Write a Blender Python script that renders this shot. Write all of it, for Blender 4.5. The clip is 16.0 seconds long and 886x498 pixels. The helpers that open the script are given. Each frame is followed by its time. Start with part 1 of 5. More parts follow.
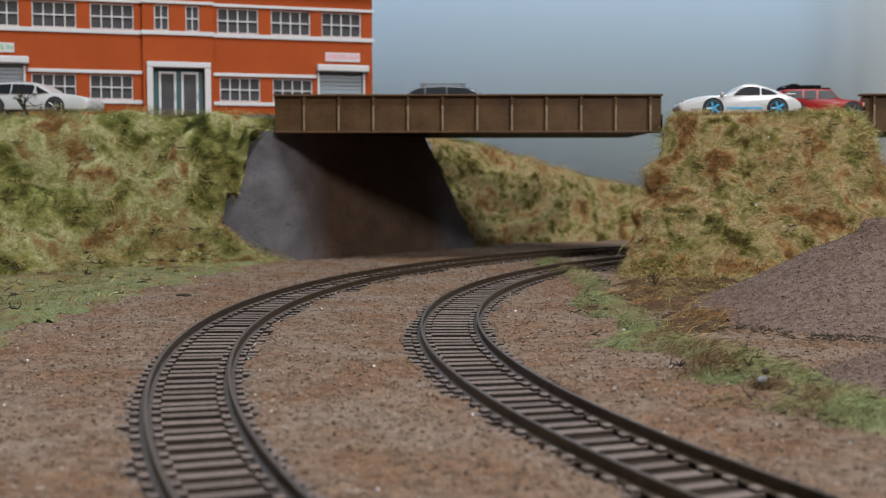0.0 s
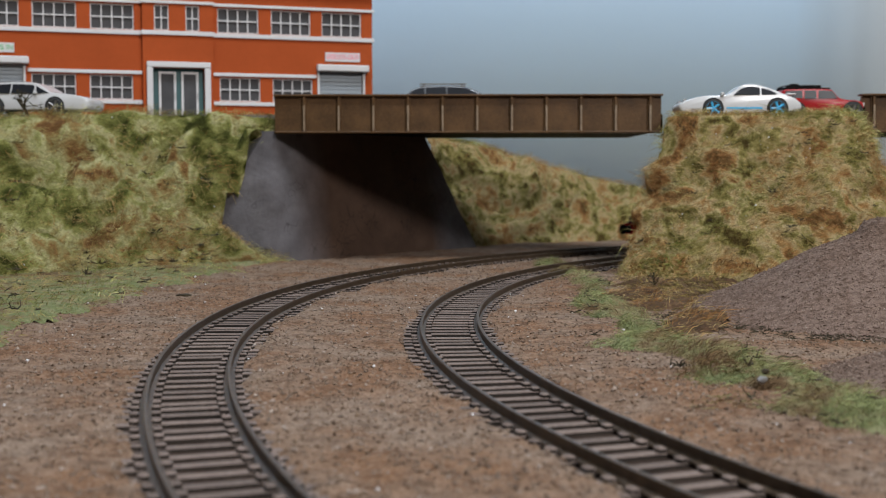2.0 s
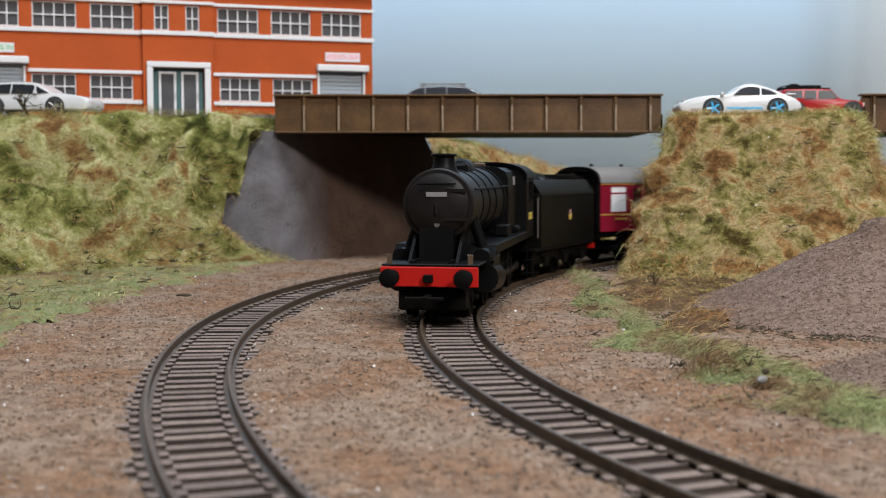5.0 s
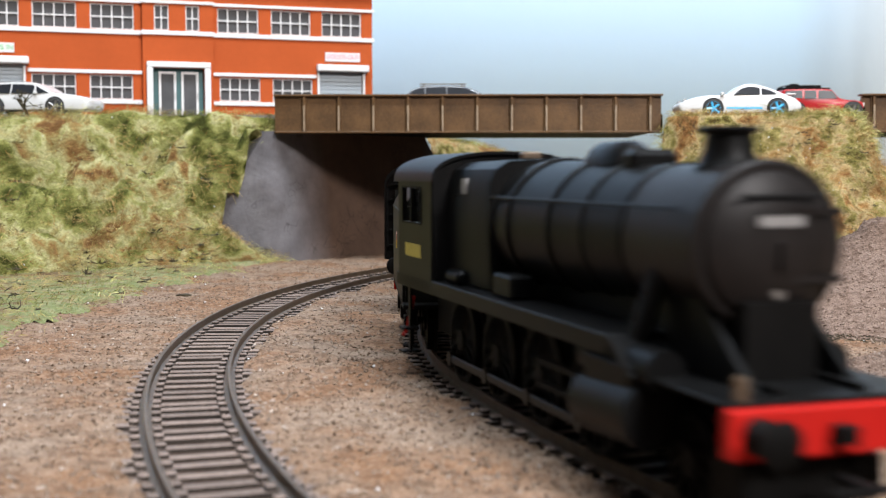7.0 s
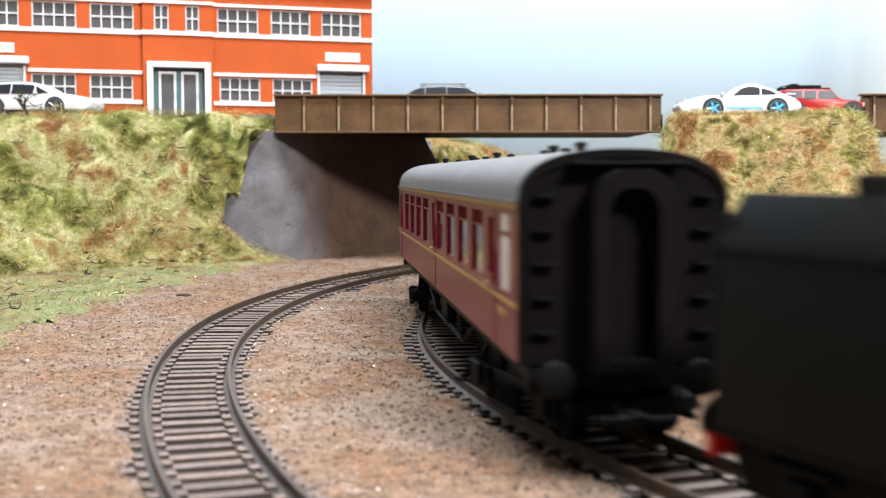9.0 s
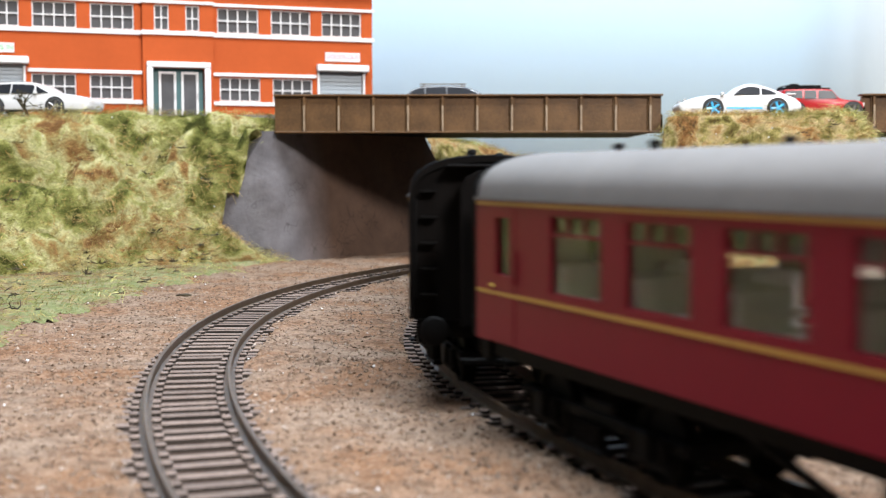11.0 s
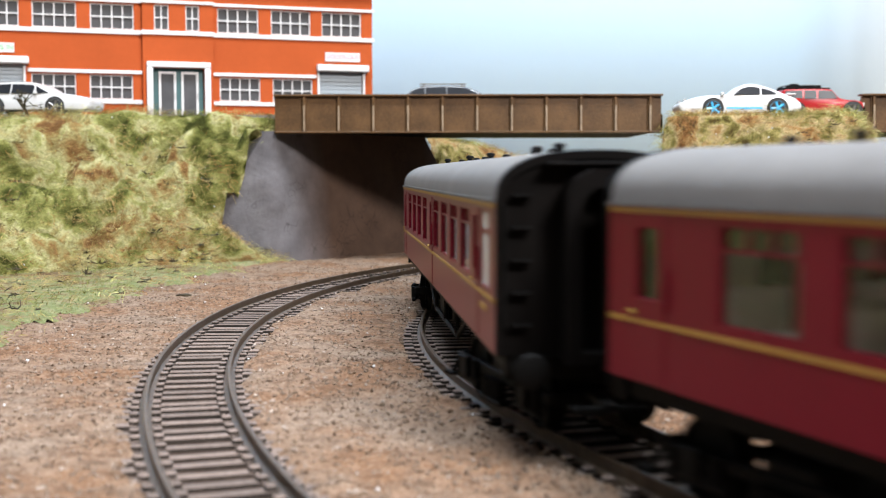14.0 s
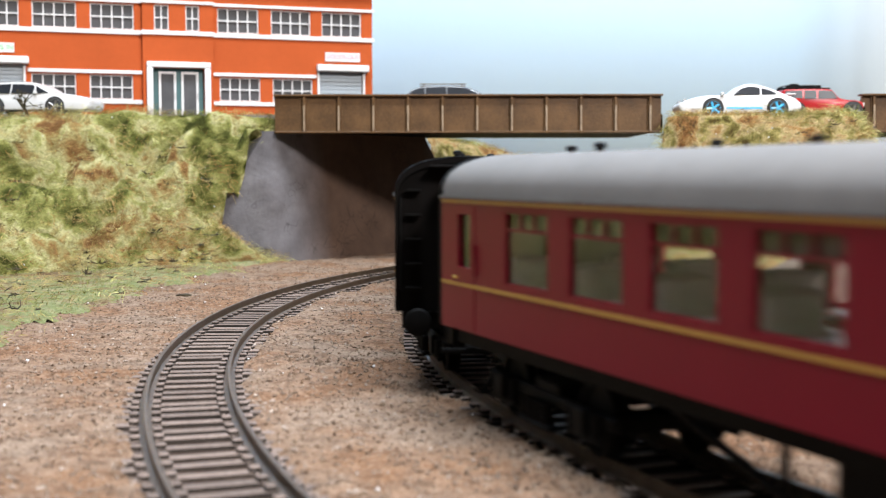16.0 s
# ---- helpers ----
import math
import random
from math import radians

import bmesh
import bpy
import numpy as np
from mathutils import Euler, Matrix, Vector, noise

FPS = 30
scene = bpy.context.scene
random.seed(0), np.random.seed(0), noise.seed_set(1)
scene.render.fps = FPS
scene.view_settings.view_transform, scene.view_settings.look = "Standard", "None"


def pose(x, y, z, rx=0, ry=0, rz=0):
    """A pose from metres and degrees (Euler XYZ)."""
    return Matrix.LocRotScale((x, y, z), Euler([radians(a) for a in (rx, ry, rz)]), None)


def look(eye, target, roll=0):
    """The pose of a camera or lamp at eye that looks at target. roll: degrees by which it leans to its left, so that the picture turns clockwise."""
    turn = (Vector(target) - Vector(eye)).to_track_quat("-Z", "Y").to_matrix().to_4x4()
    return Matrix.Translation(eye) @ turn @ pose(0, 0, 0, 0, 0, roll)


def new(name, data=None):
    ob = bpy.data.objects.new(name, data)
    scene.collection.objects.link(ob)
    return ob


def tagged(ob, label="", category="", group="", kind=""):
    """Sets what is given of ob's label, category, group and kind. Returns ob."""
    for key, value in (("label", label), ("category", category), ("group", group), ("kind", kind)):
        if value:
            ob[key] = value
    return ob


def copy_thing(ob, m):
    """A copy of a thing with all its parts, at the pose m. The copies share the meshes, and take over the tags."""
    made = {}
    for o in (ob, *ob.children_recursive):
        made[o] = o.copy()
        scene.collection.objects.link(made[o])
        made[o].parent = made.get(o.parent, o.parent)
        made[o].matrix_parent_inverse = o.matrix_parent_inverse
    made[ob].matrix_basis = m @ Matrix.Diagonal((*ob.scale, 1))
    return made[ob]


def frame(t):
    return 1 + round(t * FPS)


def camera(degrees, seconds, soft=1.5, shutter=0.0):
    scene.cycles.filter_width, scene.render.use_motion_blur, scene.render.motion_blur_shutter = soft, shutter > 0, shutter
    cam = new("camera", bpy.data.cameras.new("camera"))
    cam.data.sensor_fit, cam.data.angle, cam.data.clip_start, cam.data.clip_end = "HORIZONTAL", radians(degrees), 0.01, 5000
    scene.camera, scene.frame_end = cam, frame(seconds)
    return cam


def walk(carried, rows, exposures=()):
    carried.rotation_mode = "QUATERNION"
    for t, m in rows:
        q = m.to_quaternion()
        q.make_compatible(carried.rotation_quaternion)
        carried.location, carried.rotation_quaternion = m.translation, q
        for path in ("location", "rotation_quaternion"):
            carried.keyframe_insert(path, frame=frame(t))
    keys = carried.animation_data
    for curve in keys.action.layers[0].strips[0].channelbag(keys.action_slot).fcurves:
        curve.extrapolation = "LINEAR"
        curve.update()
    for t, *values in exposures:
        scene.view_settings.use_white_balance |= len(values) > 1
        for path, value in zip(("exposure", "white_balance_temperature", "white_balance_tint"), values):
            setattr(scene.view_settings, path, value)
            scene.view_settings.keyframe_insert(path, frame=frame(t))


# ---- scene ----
cam = camera(41.09, 16.0, soft=1.0, shutter=0.85)
cam.data.dof.use_dof = True
cam.data.dof.focus_distance = 0.385
cam.data.dof.aperture_fstop = 32.0
EYE = 0.049
CAM = pose(0, 0, EYE, 90 - 3.607, 0.08, 0)
walk(cam, [(0.0, CAM), (16.0, CAM)],
     exposures=[(0.0, -0.6), (2.4, -0.6), (4.0, -0.35), (6.3, 0.26), (6.5, 0.33), (7.0, 0.45), (8.0, 1.08), (9.0, 0.85), (11.3, 0.64), (12.0, 0.8), (12.5, 0.84), (13.0, 0.7), (14.0, 0.64), (14.5, 0.8), (15.0, 0.82), (16.0, 0.62)])

# ---- light ----
world = bpy.data.worlds.new("hall")
scene.world = world
world.use_nodes = True
world.node_tree.nodes["Background"].inputs[0].default_value = (0.80, 0.90, 1.0, 1)
world.node_tree.nodes["Background"].inputs[1].default_value = 0.1


def area_lamp(name, eye, target, sx, sy, power, colour):
    d = bpy.data.lights.new(name, "AREA")
    d.shape, d.size, d.size_y, d.energy, d.color = "RECTANGLE", sx, sy, power, colour
    ob = new(name, d)
    ob.matrix_world = look(eye, target)
    return ob


area_lamp("layout_lamp", (0.58, -0.74, 0.84), (0.05, 0.62, 0.06), 0.32, 0.22, 21, (1.0, 0.955, 0.95))
area_lamp("ceiling_lamp", (0.10, 0.00, 1.45), (0.10, 0.30, 0.0), 1.1, 0.5, 37, (0.82, 0.90, 1.0))

# ---- materials ----
def shader(name, rough=0.8, metal=0.0, spec=0.5):
    m = bpy.data.materials.new(name)
    m.use_nodes = True
    b = m.node_tree.nodes["Principled BSDF"]
    b.inputs["Roughness"].default_value, b.inputs["Metallic"].default_value = rough, metal
    b.inputs["Specular IOR Level"].default_value = spec
    return m, m.node_tree.nodes, m.node_tree.links, b


def noise_tex(nodes, links, scale, detail=4, rough=0.6, vec=None, dist=0.0):
    n = nodes.new("ShaderNodeTexNoise")
    n.inputs["Scale"].default_value, n.inputs["Detail"].default_value = scale, detail
    n.inputs["Roughness"].default_value, n.inputs["Distortion"].default_value = rough, dist
    if vec is None:
        c = nodes.new("ShaderNodeTexCoord")
        vec = c.outputs["Object"]
    links.new(vec, n.inputs["Vector"])
    return n.outputs["Fac"]


def ramp(nodes, links, fac, stops):
    r = nodes.new("ShaderNodeValToRGB")
    while len(r.color_ramp.elements) < len(stops):
        r.color_ramp.elements.new(0.5)
    for e, (p, c) in zip(r.color_ramp.elements, stops):
        e.position, e.color = p, (*c, 1) if len(c) == 3 else c
    links.new(fac, r.inputs[0])
    return r.outputs[0]


def mix(nodes, links, fac, a, b, how="MIX"):
    m = nodes.new("ShaderNodeMix")
    m.data_type, m.blend_type = "RGBA", how
    for sock, val in ((m.inputs[0], fac), (m.inputs[6], a), (m.inputs[7], b)):
        if isinstance(val, (int, float)):
            sock.default_value = val
        elif isinstance(val, tuple):
            sock.default_value = (*val, 1)
        else:
            links.new(val, sock)
    return m.outputs[2]


def bump(nodes, links, b, height, strength, distance):
    n = nodes.new("ShaderNodeBump")
    n.inputs["Strength"].default_value, n.inputs["Distance"].default_value = strength, distance
    links.new(height, n.inputs["Height"])
    links.new(n.outputs[0], b.inputs["Normal"])


def paint(name, colour, rough=0.5, metal=0.0, var=0.25, scale=120, relief=0.00008, spec=0.5):
    """Painted or moulded surface with blotches at two scales and a fine relief."""
    m, n, l, b = shader(name, rough, metal, spec)
    big = noise_tex(n, l, scale, 5)
    fine = noise_tex(n, l, scale * 11, 3)
    dark = tuple(c * (1 - var) for c in colour)
    lite = tuple(min(1, c * (1 + var)) for c in colour)
    c1 = ramp(n, l, big, [(0.3, dark), (0.7, lite)])
    c2 = mix(n, l, 0.25, c1, ramp(n, l, fine, [(0.35, dark), (0.65, lite)]))
    l.new(c2, b.inputs["Base Color"])
    bump(n, l, b, fine, 0.5, relief)
    return m


def grainy(name, tones, scale, relief, rough=0.95):
    """Granular ground: tones from dark to light, big patches over grains."""
    m, n, l, b = shader(name, rough, 0, 0.2)
    grain = noise_tex(n, l, scale, 3, 0.7)
    mid = noise_tex(n, l, scale * 0.22, 4, 0.6)
    patch = noise_tex(n, l, scale * 0.022, 4, 0.6)
    g = ramp(n, l, grain, [(0.32, tones[0]), (0.5, tones[1]), (0.68, tones[2])])
    p = ramp(n, l, patch, [(0.40, tones[3]), (0.60, tones[4])])
    q = mix(n, l, 0.55, g, p)
    q = mix(n, l, 0.8, q, ramp(n, l, mid, [(0.32, (0.36, 0.30, 0.25)), (0.56, (0.95, 0.94, 0.93))]), "MULTIPLY")
    l.new(q, b.inputs["Base Color"])
    bump(n, l, b, grain, 0.8, relief)
    return m


def per_island(name, colours, rough=0.9, fine=900):
    """Many loose pieces: a colour of its own for each."""
    m, n, l, b = shader(name, rough, 0, 0.2)
    g = n.new("ShaderNodeNewGeometry")
    c = ramp(n, l, g.outputs["Random Per Island"], [(i / max(1, len(colours) - 1), k) for i, k in enumerate(colours)])
    f = noise_tex(n, l, fine, 2)
    c = mix(n, l, 0.35, c, ramp(n, l, f, [(0.3, (0.4, 0.4, 0.4)), (0.7, (1, 1, 1))]), "MULTIPLY")
    l.new(c, b.inputs["Base Color"])
    return m


def per_object(name, colour, rough=0.8, var=0.3, fine=700):
    m, n, l, b = shader(name, rough, 0, 0.3)
    o = n.new("ShaderNodeObjectInfo")
    c = ramp(n, l, o.outputs["Random"], [(0, tuple(k * (1 - var) for k in colour)), (1, tuple(k * (1 + var) for k in colour))])
    f = noise_tex(n, l, fine, 4)
    c = mix(n, l, 0.7, c, ramp(n, l, f, [(0.3, (0.45, 0.42, 0.4)), (0.65, (1, 1, 1))]), "MULTIPLY")
    l.new(c, b.inputs["Base Color"])
    bump(n, l, b, f, 0.6, 0.0002)
    return m


def glass_like(name, colour, rough=0.08, spec=0.6):
    m, n, l, b = shader(name, rough, 0, spec)
    f = noise_tex(n, l, 60, 3)
    l.new(ramp(n, l, f, [(0.3, tuple(c * 0.7 for c in colour)), (0.7, colour)]), b.inputs["Base Color"])
    return m


def clear_glass(name):
    m, n, l, b = shader(name, 0.03, 0, 0.5)
    b.inputs["Transmission Weight"].default_value = 1.0
    b.inputs["IOR"].default_value = 1.3
    b.inputs["Base Color"].default_value = (0.92, 0.95, 0.94, 1)
    return m


BALLAST = grainy("fine_ballast", [(0.045, 0.026, 0.016), (0.19, 0.118, 0.072), (0.42, 0.325, 0.25), (0.205, 0.10, 0.047), (0.255, 0.195, 0.15)], 1350, 0.0006)
GRAINS = per_island("ballast_grains", [(0.11, 0.074, 0.052), (0.165, 0.112, 0.076), (0.21, 0.148, 0.10), (0.175, 0.130, 0.098), (0.28, 0.215, 0.168), (0.18, 0.11, 0.066), (0.38, 0.315, 0.26)])
GRAVEL = grainy("heap_gravel", [(0.065, 0.043, 0.034), (0.17, 0.115, 0.088), (0.31, 0.235, 0.19), (0.165, 0.108, 0.078), (0.20, 0.142, 0.112)], 1900, 0.0006)
GRAVEL_GRAINS = per_island("heap_grains", [(0.12, 0.080, 0.060), (0.18, 0.122, 0.094), (0.23, 0.165, 0.13), (0.155, 0.105, 0.08), (0.33, 0.26, 0.215)])


def palette(n, l, stops, coarse):
    """Slow patches of colour, broken up by finer ones."""
    a = noise_tex(n, l, coarse, 2, 0.5, dist=1.2)
    f = noise_tex(n, l, coarse * 4.5, 3, 0.6, dist=0.5)
    k = mix(n, l, 0.42, a, f)
    lo, hi = 0.38, 0.62
    return ramp(n, l, k, [(lo + (hi - lo) * i / (len(stops) - 1), c) for i, c in enumerate(stops)])


def fibre(name, stops, coarse, tint):
    """Fibres and scatter: patches of colour, each fibre a little lighter or darker."""
    m, n, l, b = shader(name, 0.9, 0, 0.15)
    g = n.new("ShaderNodeNewGeometry")
    c = ramp(n, l, g.outputs["Random Per Island"], [(0, (0.62, 0.60, 0.55)), (0.6, (1, 1, 1)), (0.9, tint), (1, (1.5, 1.5, 1.4))])
    l.new(mix(n, l, 1.0, palette(n, l, stops, coarse), c, "MULTIPLY"), b.inputs["Base Color"])
    return m


def scatter(name, stops, coarse):
    m, n, l, b = shader(name, 0.95, 0, 0.1)
    f = noise_tex(n, l, 700, 4, 0.7)
    c = mix(n, l, 0.7, palette(n, l, stops, coarse), ramp(n, l, f, [(0.3, (0.35, 0.33, 0.3)), (0.7, (1, 1, 1))]), "MULTIPLY")
    l.new(c, b.inputs["Base Color"])
    bump(n, l, b, f, 0.9, 0.0012)
    return m


MEADOW = [(0.04, 0.045, 0.010), (0.10, 0.11, 0.026), (0.20, 0.20, 0.058), (0.31, 0.31, 0.11), (0.46, 0.44, 0.22), (0.35, 0.30, 0.125), (0.27, 0.16, 0.058), (0.16, 0.08, 0.03)]
STRAW = [(0.08, 0.055, 0.016), (0.18, 0.155, 0.045), (0.31, 0.26, 0.095), (0.46, 0.36, 0.19), (0.38, 0.245, 0.10), (0.31, 0.155, 0.056), (0.17, 0.095, 0.036)]
SPARSE = [(0.15, 0.095, 0.05), (0.22, 0.165, 0.09), (0.25, 0.225, 0.115), (0.19, 0.215, 0.092), (0.22, 0.245, 0.115), (0.31, 0.29, 0.16), (0.24, 0.175, 0.095)]
TURF, TURF_DRY, TURF_THIN = scatter("turf_scatter", MEADOW, 20), scatter("dry_scatter", STRAW, 34), scatter("thin_scatter", SPARSE, 26)
GRASS, DRY, THIN = fibre("grass_fibre", MEADOW, 20, (1.15, 1.2, 0.95)), fibre("dry_fibre", STRAW, 34, (1.25, 1.1, 0.9)), fibre("thin_fibre", SPARSE, 26, (1.2, 1.2, 1.0))
TWIG = per_island("dark_twig", [(0.035, 0.03, 0.02), (0.07, 0.05, 0.03), (0.05, 0.055, 0.03)])
# very dark tones: the shade in the sleeper gaps is painted in
BED = grainy("shaded_track_bed", [(0.014, 0.009, 0.007), (0.04, 0.026, 0.018), (0.085, 0.06, 0.044), (0.036, 0.022, 0.014), (0.055, 0.036, 0.025)], 1500, 0.0006)
RAIL = paint("rail_steel", (0.085, 0.058, 0.036), 0.42, 0.4, 0.45, 300)
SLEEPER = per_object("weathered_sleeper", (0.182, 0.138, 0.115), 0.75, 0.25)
# darker copy for the sides: their shade is put into the colour
SLEEPER_SHADE = per_object("shaded_sleeper_side", (0.030, 0.023, 0.018), 0.85, 0.3)
GIRDER = paint("rust_brown_girder", (0.082, 0.043, 0.017), 0.40, 0.0, 0.45, 70, 0.0002, 0.3)
PALE_EDGE = paint("pale_girder_edge", (0.22, 0.16, 0.105), 0.4, 0.0, 0.5, 160, 0.0002, 0.4)
BRICKRED = paint("orange_red_wall", (0.37, 0.072, 0.018), 0.8, 0, 0.10, 25, 0.0001, 0.12)
WHITE = paint("white_trim", (0.608, 0.593, 0.577), 0.6, 0, 0.06, 40)
PANE = glass_like("dim_window_pane", (0.095, 0.093, 0.094), 0.12)
SHUTTER = paint("grey_shutter", (0.315, 0.352, 0.375), 0.55, 0, 0.08, 50)
TEAL = paint("teal_door_frame", (0.025, 0.085, 0.085), 0.5, 0, 0.1, 50)
ROAD = paint("grey_road", (0.16, 0.15, 0.14), 0.9, 0, 0.2, 60)
BLACK = paint("black_loco_paint", (0.0034, 0.0034, 0.0034), 0.42, 0, 0.35, 90, 0.00005, 0.08)
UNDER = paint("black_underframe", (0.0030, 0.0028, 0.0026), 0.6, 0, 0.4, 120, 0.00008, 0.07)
STEEL = paint("dull_steel", (0.20, 0.19, 0.18), 0.4, 0.7, 0.25, 200)
RED = paint("buffer_beam_red", (0.36, 0.008, 0.005), 0.55, 0, 0.1, 80, 0.00005, 0.15)
MAROON = paint("maroon_coach_side", (0.172, 0.0075, 0.020), 0.32, 0, 0.08, 40, 0.00003, 0.16)
ROOF = paint("grey_coach_roof", (0.155, 0.148, 0.142), 0.7, 0, 0.15, 35, 0.00008, 0.3)
LINE = paint("yellow_lining", (0.385, 0.21, 0.035), 0.5, 0, 0.1, 100)
YELLOW = paint("number_yellow", (0.465, 0.375, 0.06), 0.5, 0, 0.1, 100)
CARWHITE = paint("white_car_body", (0.53, 0.53, 0.523), 0.22, 0, 0.03, 30, 0.00001)
CARRED = paint("red_car_body", (0.30, 0.0075, 0.0110), 0.3, 0, 0.06, 30, 0.00001, 0.25)
CARGREY = paint("grey_car_body", (0.112, 0.119, 0.126), 0.25, 0, 0.06, 30, 0.00001)
CARGLASS = glass_like("dark_car_glass", (0.02, 0.022, 0.026), 0.3, 0.12)
TYRE = paint("tyre_rubber", (0.02, 0.02, 0.02), 0.8)
BLUE = paint("blue_rim", (0.05, 0.36, 0.62), 0.35)
PINK = paint("pink_sign", (0.80, 0.16, 0.22), 0.6)
GREEN = paint("green_sign", (0.12, 0.42, 0.16), 0.6)


# ---- mesh helpers ----
def part(name, bm, material, parent=None, label="", smooth=False):
    me = bpy.data.meshes.new(name)
    bm.to_mesh(me)
    bm.free()
    for mt in (material if isinstance(material, (list, tuple)) else [material]):
        me.materials.append(mt)
    me.shade_smooth()
    if not smooth:
        me.set_sharp_from_angle(angle=radians(32))
    ob = new(name, me)
    if parent is not None:
        ob.parent = parent
    if label:
        tagged(ob, label)
    return ob


def thing(name, label, category, group="", m=None):
    ob = new(name)
    ob.empty_display_size = 0.01
    if m is not None:
        ob.matrix_world = m
    return tagged(ob, label, category, group)


def box(bm, x0, x1, y0, y1, z0, z1, bevel=0.0, m=None):
    v = [bm.verts.new(((x0, x1)[i & 1], (y0, y1)[i >> 1 & 1], (z0, z1)[i >> 2])) for i in range(8)]
    f = [bm.faces.new([v[i] for i in q]) for q in ((0, 2, 3, 1), (4, 5, 7, 6), (0, 1, 5, 4), (2, 6, 7, 3), (0, 4, 6, 2), (1, 3, 7, 5))]
    if bevel:
        es = list({e for q in f for e in q.edges})
        r = bmesh.ops.bevel(bm, geom=es, offset=bevel, segments=1, affect="EDGES", profile=0.5)
        v = list({k for q in r["faces"] for k in q.verts} | {k for k in v if k.is_valid})
    if m is not None:
        bmesh.ops.transform(bm, matrix=m, verts=v)
    return bm


def boxes(*rows, bevel=0.0):
    bm = bmesh.new()
    for r in rows:
        box(bm, *r, bevel=bevel)
    return bm


def cyl(bm, p, q, r0, r1=None, n=20, caps=True):
    """A cylinder or cone from p to q."""
    r1 = r0 if r1 is None else r1
    p, q = Vector(p), Vector(q)
    ax = (q - p).normalized()
    a = ax.orthogonal().normalized()
    b = ax.cross(a)
    rings = []
    for c, r in ((p, r0), (q, r1)):
        rings.append([bm.verts.new(c + (a * math.cos(2 * math.pi * i / n) + b * math.sin(2 * math.pi * i / n)) * r) for i in range(n)])
    for i in range(n):
        bm.faces.new((rings[0][i], rings[0][(i + 1) % n], rings[1][(i + 1) % n], rings[1][i]))
    if caps:
        bm.faces.new(rings[0][::-1])
        bm.faces.new(rings[1])
    return bm


def lathe(bm, origin, axis, prof, n=24, up=None):
    """Turned shape: prof of (distance along axis, radius)."""
    o, ax = Vector(origin), Vector(axis).normalized()
    a = ax.orthogonal().normalized()
    b = ax.cross(a)
    rings = [[bm.verts.new(o + ax * d + (a * math.cos(2 * math.pi * i / n) + b * math.sin(2 * math.pi * i / n)) * max(r, 1e-5)) for i in range(n)] for d, r in prof]
    for u, w in zip(rings, rings[1:]):
        for i in range(n):
            bm.faces.new((u[i], u[(i + 1) % n], w[(i + 1) % n], w[i]))
    bm.faces.new(rings[0][::-1])
    bm.faces.new(rings[-1])
    return bm


def loft(bm, sections, close=True, caps=True):
    """Skin through rings of equal count."""
    rings = [[bm.verts.new(p) for p in s] for s in sections]
    n = len(rings[0])
    for u, w in zip(rings, rings[1:]):
        for i in range(n if close else n - 1):
            bm.faces.new((u[i], u[(i + 1) % n], w[(i + 1) % n], w[i]))
    if caps and close:
        bm.faces.new(rings[0][::-1])
        bm.faces.new(rings[-1])
    bmesh.ops.recalc_face_normals(bm, faces=bm.faces)
    return bm


def extrude_xz(bm, outline, y0, y1):
    """A plate with an outline in x, z and thickness along y."""
    a = [bm.verts.new((x, y0, z)) for x, z in outline]
    b = [bm.verts.new((x, y1, z)) for x, z in outline]
    n = len(a)
    bm.faces.new(a)
    bm.faces.new(b[::-1])
    for i in range(n):
        bm.faces.new((a[i], b[i], b[(i + 1) % n], a[(i + 1) % n]))
    bmesh.ops.recalc_face_normals(bm, faces=bm.faces)
    return bm


def fbm(x, y, z=0.0, s=1.0):
    return noise.fractal(Vector((x * s, y * s, z)), 0.9, 2.1, 4)


# ---- the two tracks: centre lines by their bend ----
def centre_line(x, y, heading, bend, gain, lo, hi, run_in):
    """Points (s, x, y, heading) each 4 mm: a bend of second radius that tightens a little, then runs out; run_in is the bend before s = 0."""
    fwd, back, ds = [(0.0, x, y, heading)], [], 0.004
    while fwd[-1][0] < hi:
        s, a, b, t = fwd[-1]
        k = bend + gain * (min(s, 0.70) / 0.64 - 0.5) if s < 0.75 else -1.4
        m = t + k * ds / 2
        fwd.append((s + ds, a + math.cos(m) * ds, b + math.sin(m) * ds, t + k * ds))
    s, a, b, t = fwd[0]
    while s > lo:
        k = run_in if s > -0.3 else 0.0
        m = t - k * ds / 2
        s, a, b, t = s - ds, a - math.cos(m) * ds, b - math.sin(m) * ds, t - k * ds
        back.append((s, a, b, t))
    return np.array(back[::-1] + fwd)


LINE_L = centre_line(-0.01897, 0.14, 1.98101, -2.05517, -0.75779, -0.5, 0.95, -1.0)
LINE_R = centre_line(0.0557, 0.14, 2.04262, -2.2488, -0.55196, -1.2, 2.3, 1.2)
RAIL_TOP = 0.0042


def on_line(line, s, off=0.0):
    """Place and heading at s along a track, off metres to its left."""
    x, y, t = (float(np.interp(s, line[:, 0], line[:, i])) for i in (1, 2, 3))
    return x - math.sin(t) * off, y + math.cos(t) * off, t


# ---- ground ----
def heap(x, y, cx, cy, r, h):
    d = math.hypot(x - cx, y - cy) / r
    if d >= 1.25:
        return 0.0
    if d < 0.18:
        return h * (1 - 1.9 * d * d)
    return max(0.0, h * (1.06 * (1 - d) + 0.07 * max(0, 1 - abs(d - 1) * 4)))


def track_gap(x, y):
    """Distance of points to the nearer centre line."""
    best = np.full(x.shape, 9.0)
    for ln in (LINE_L, LINE_R):
        for s, a, b, t in ln[::2]:
            if -0.1 < s < 0.9:
                best = np.minimum(best, np.hypot(x - a, y - b))
    return best


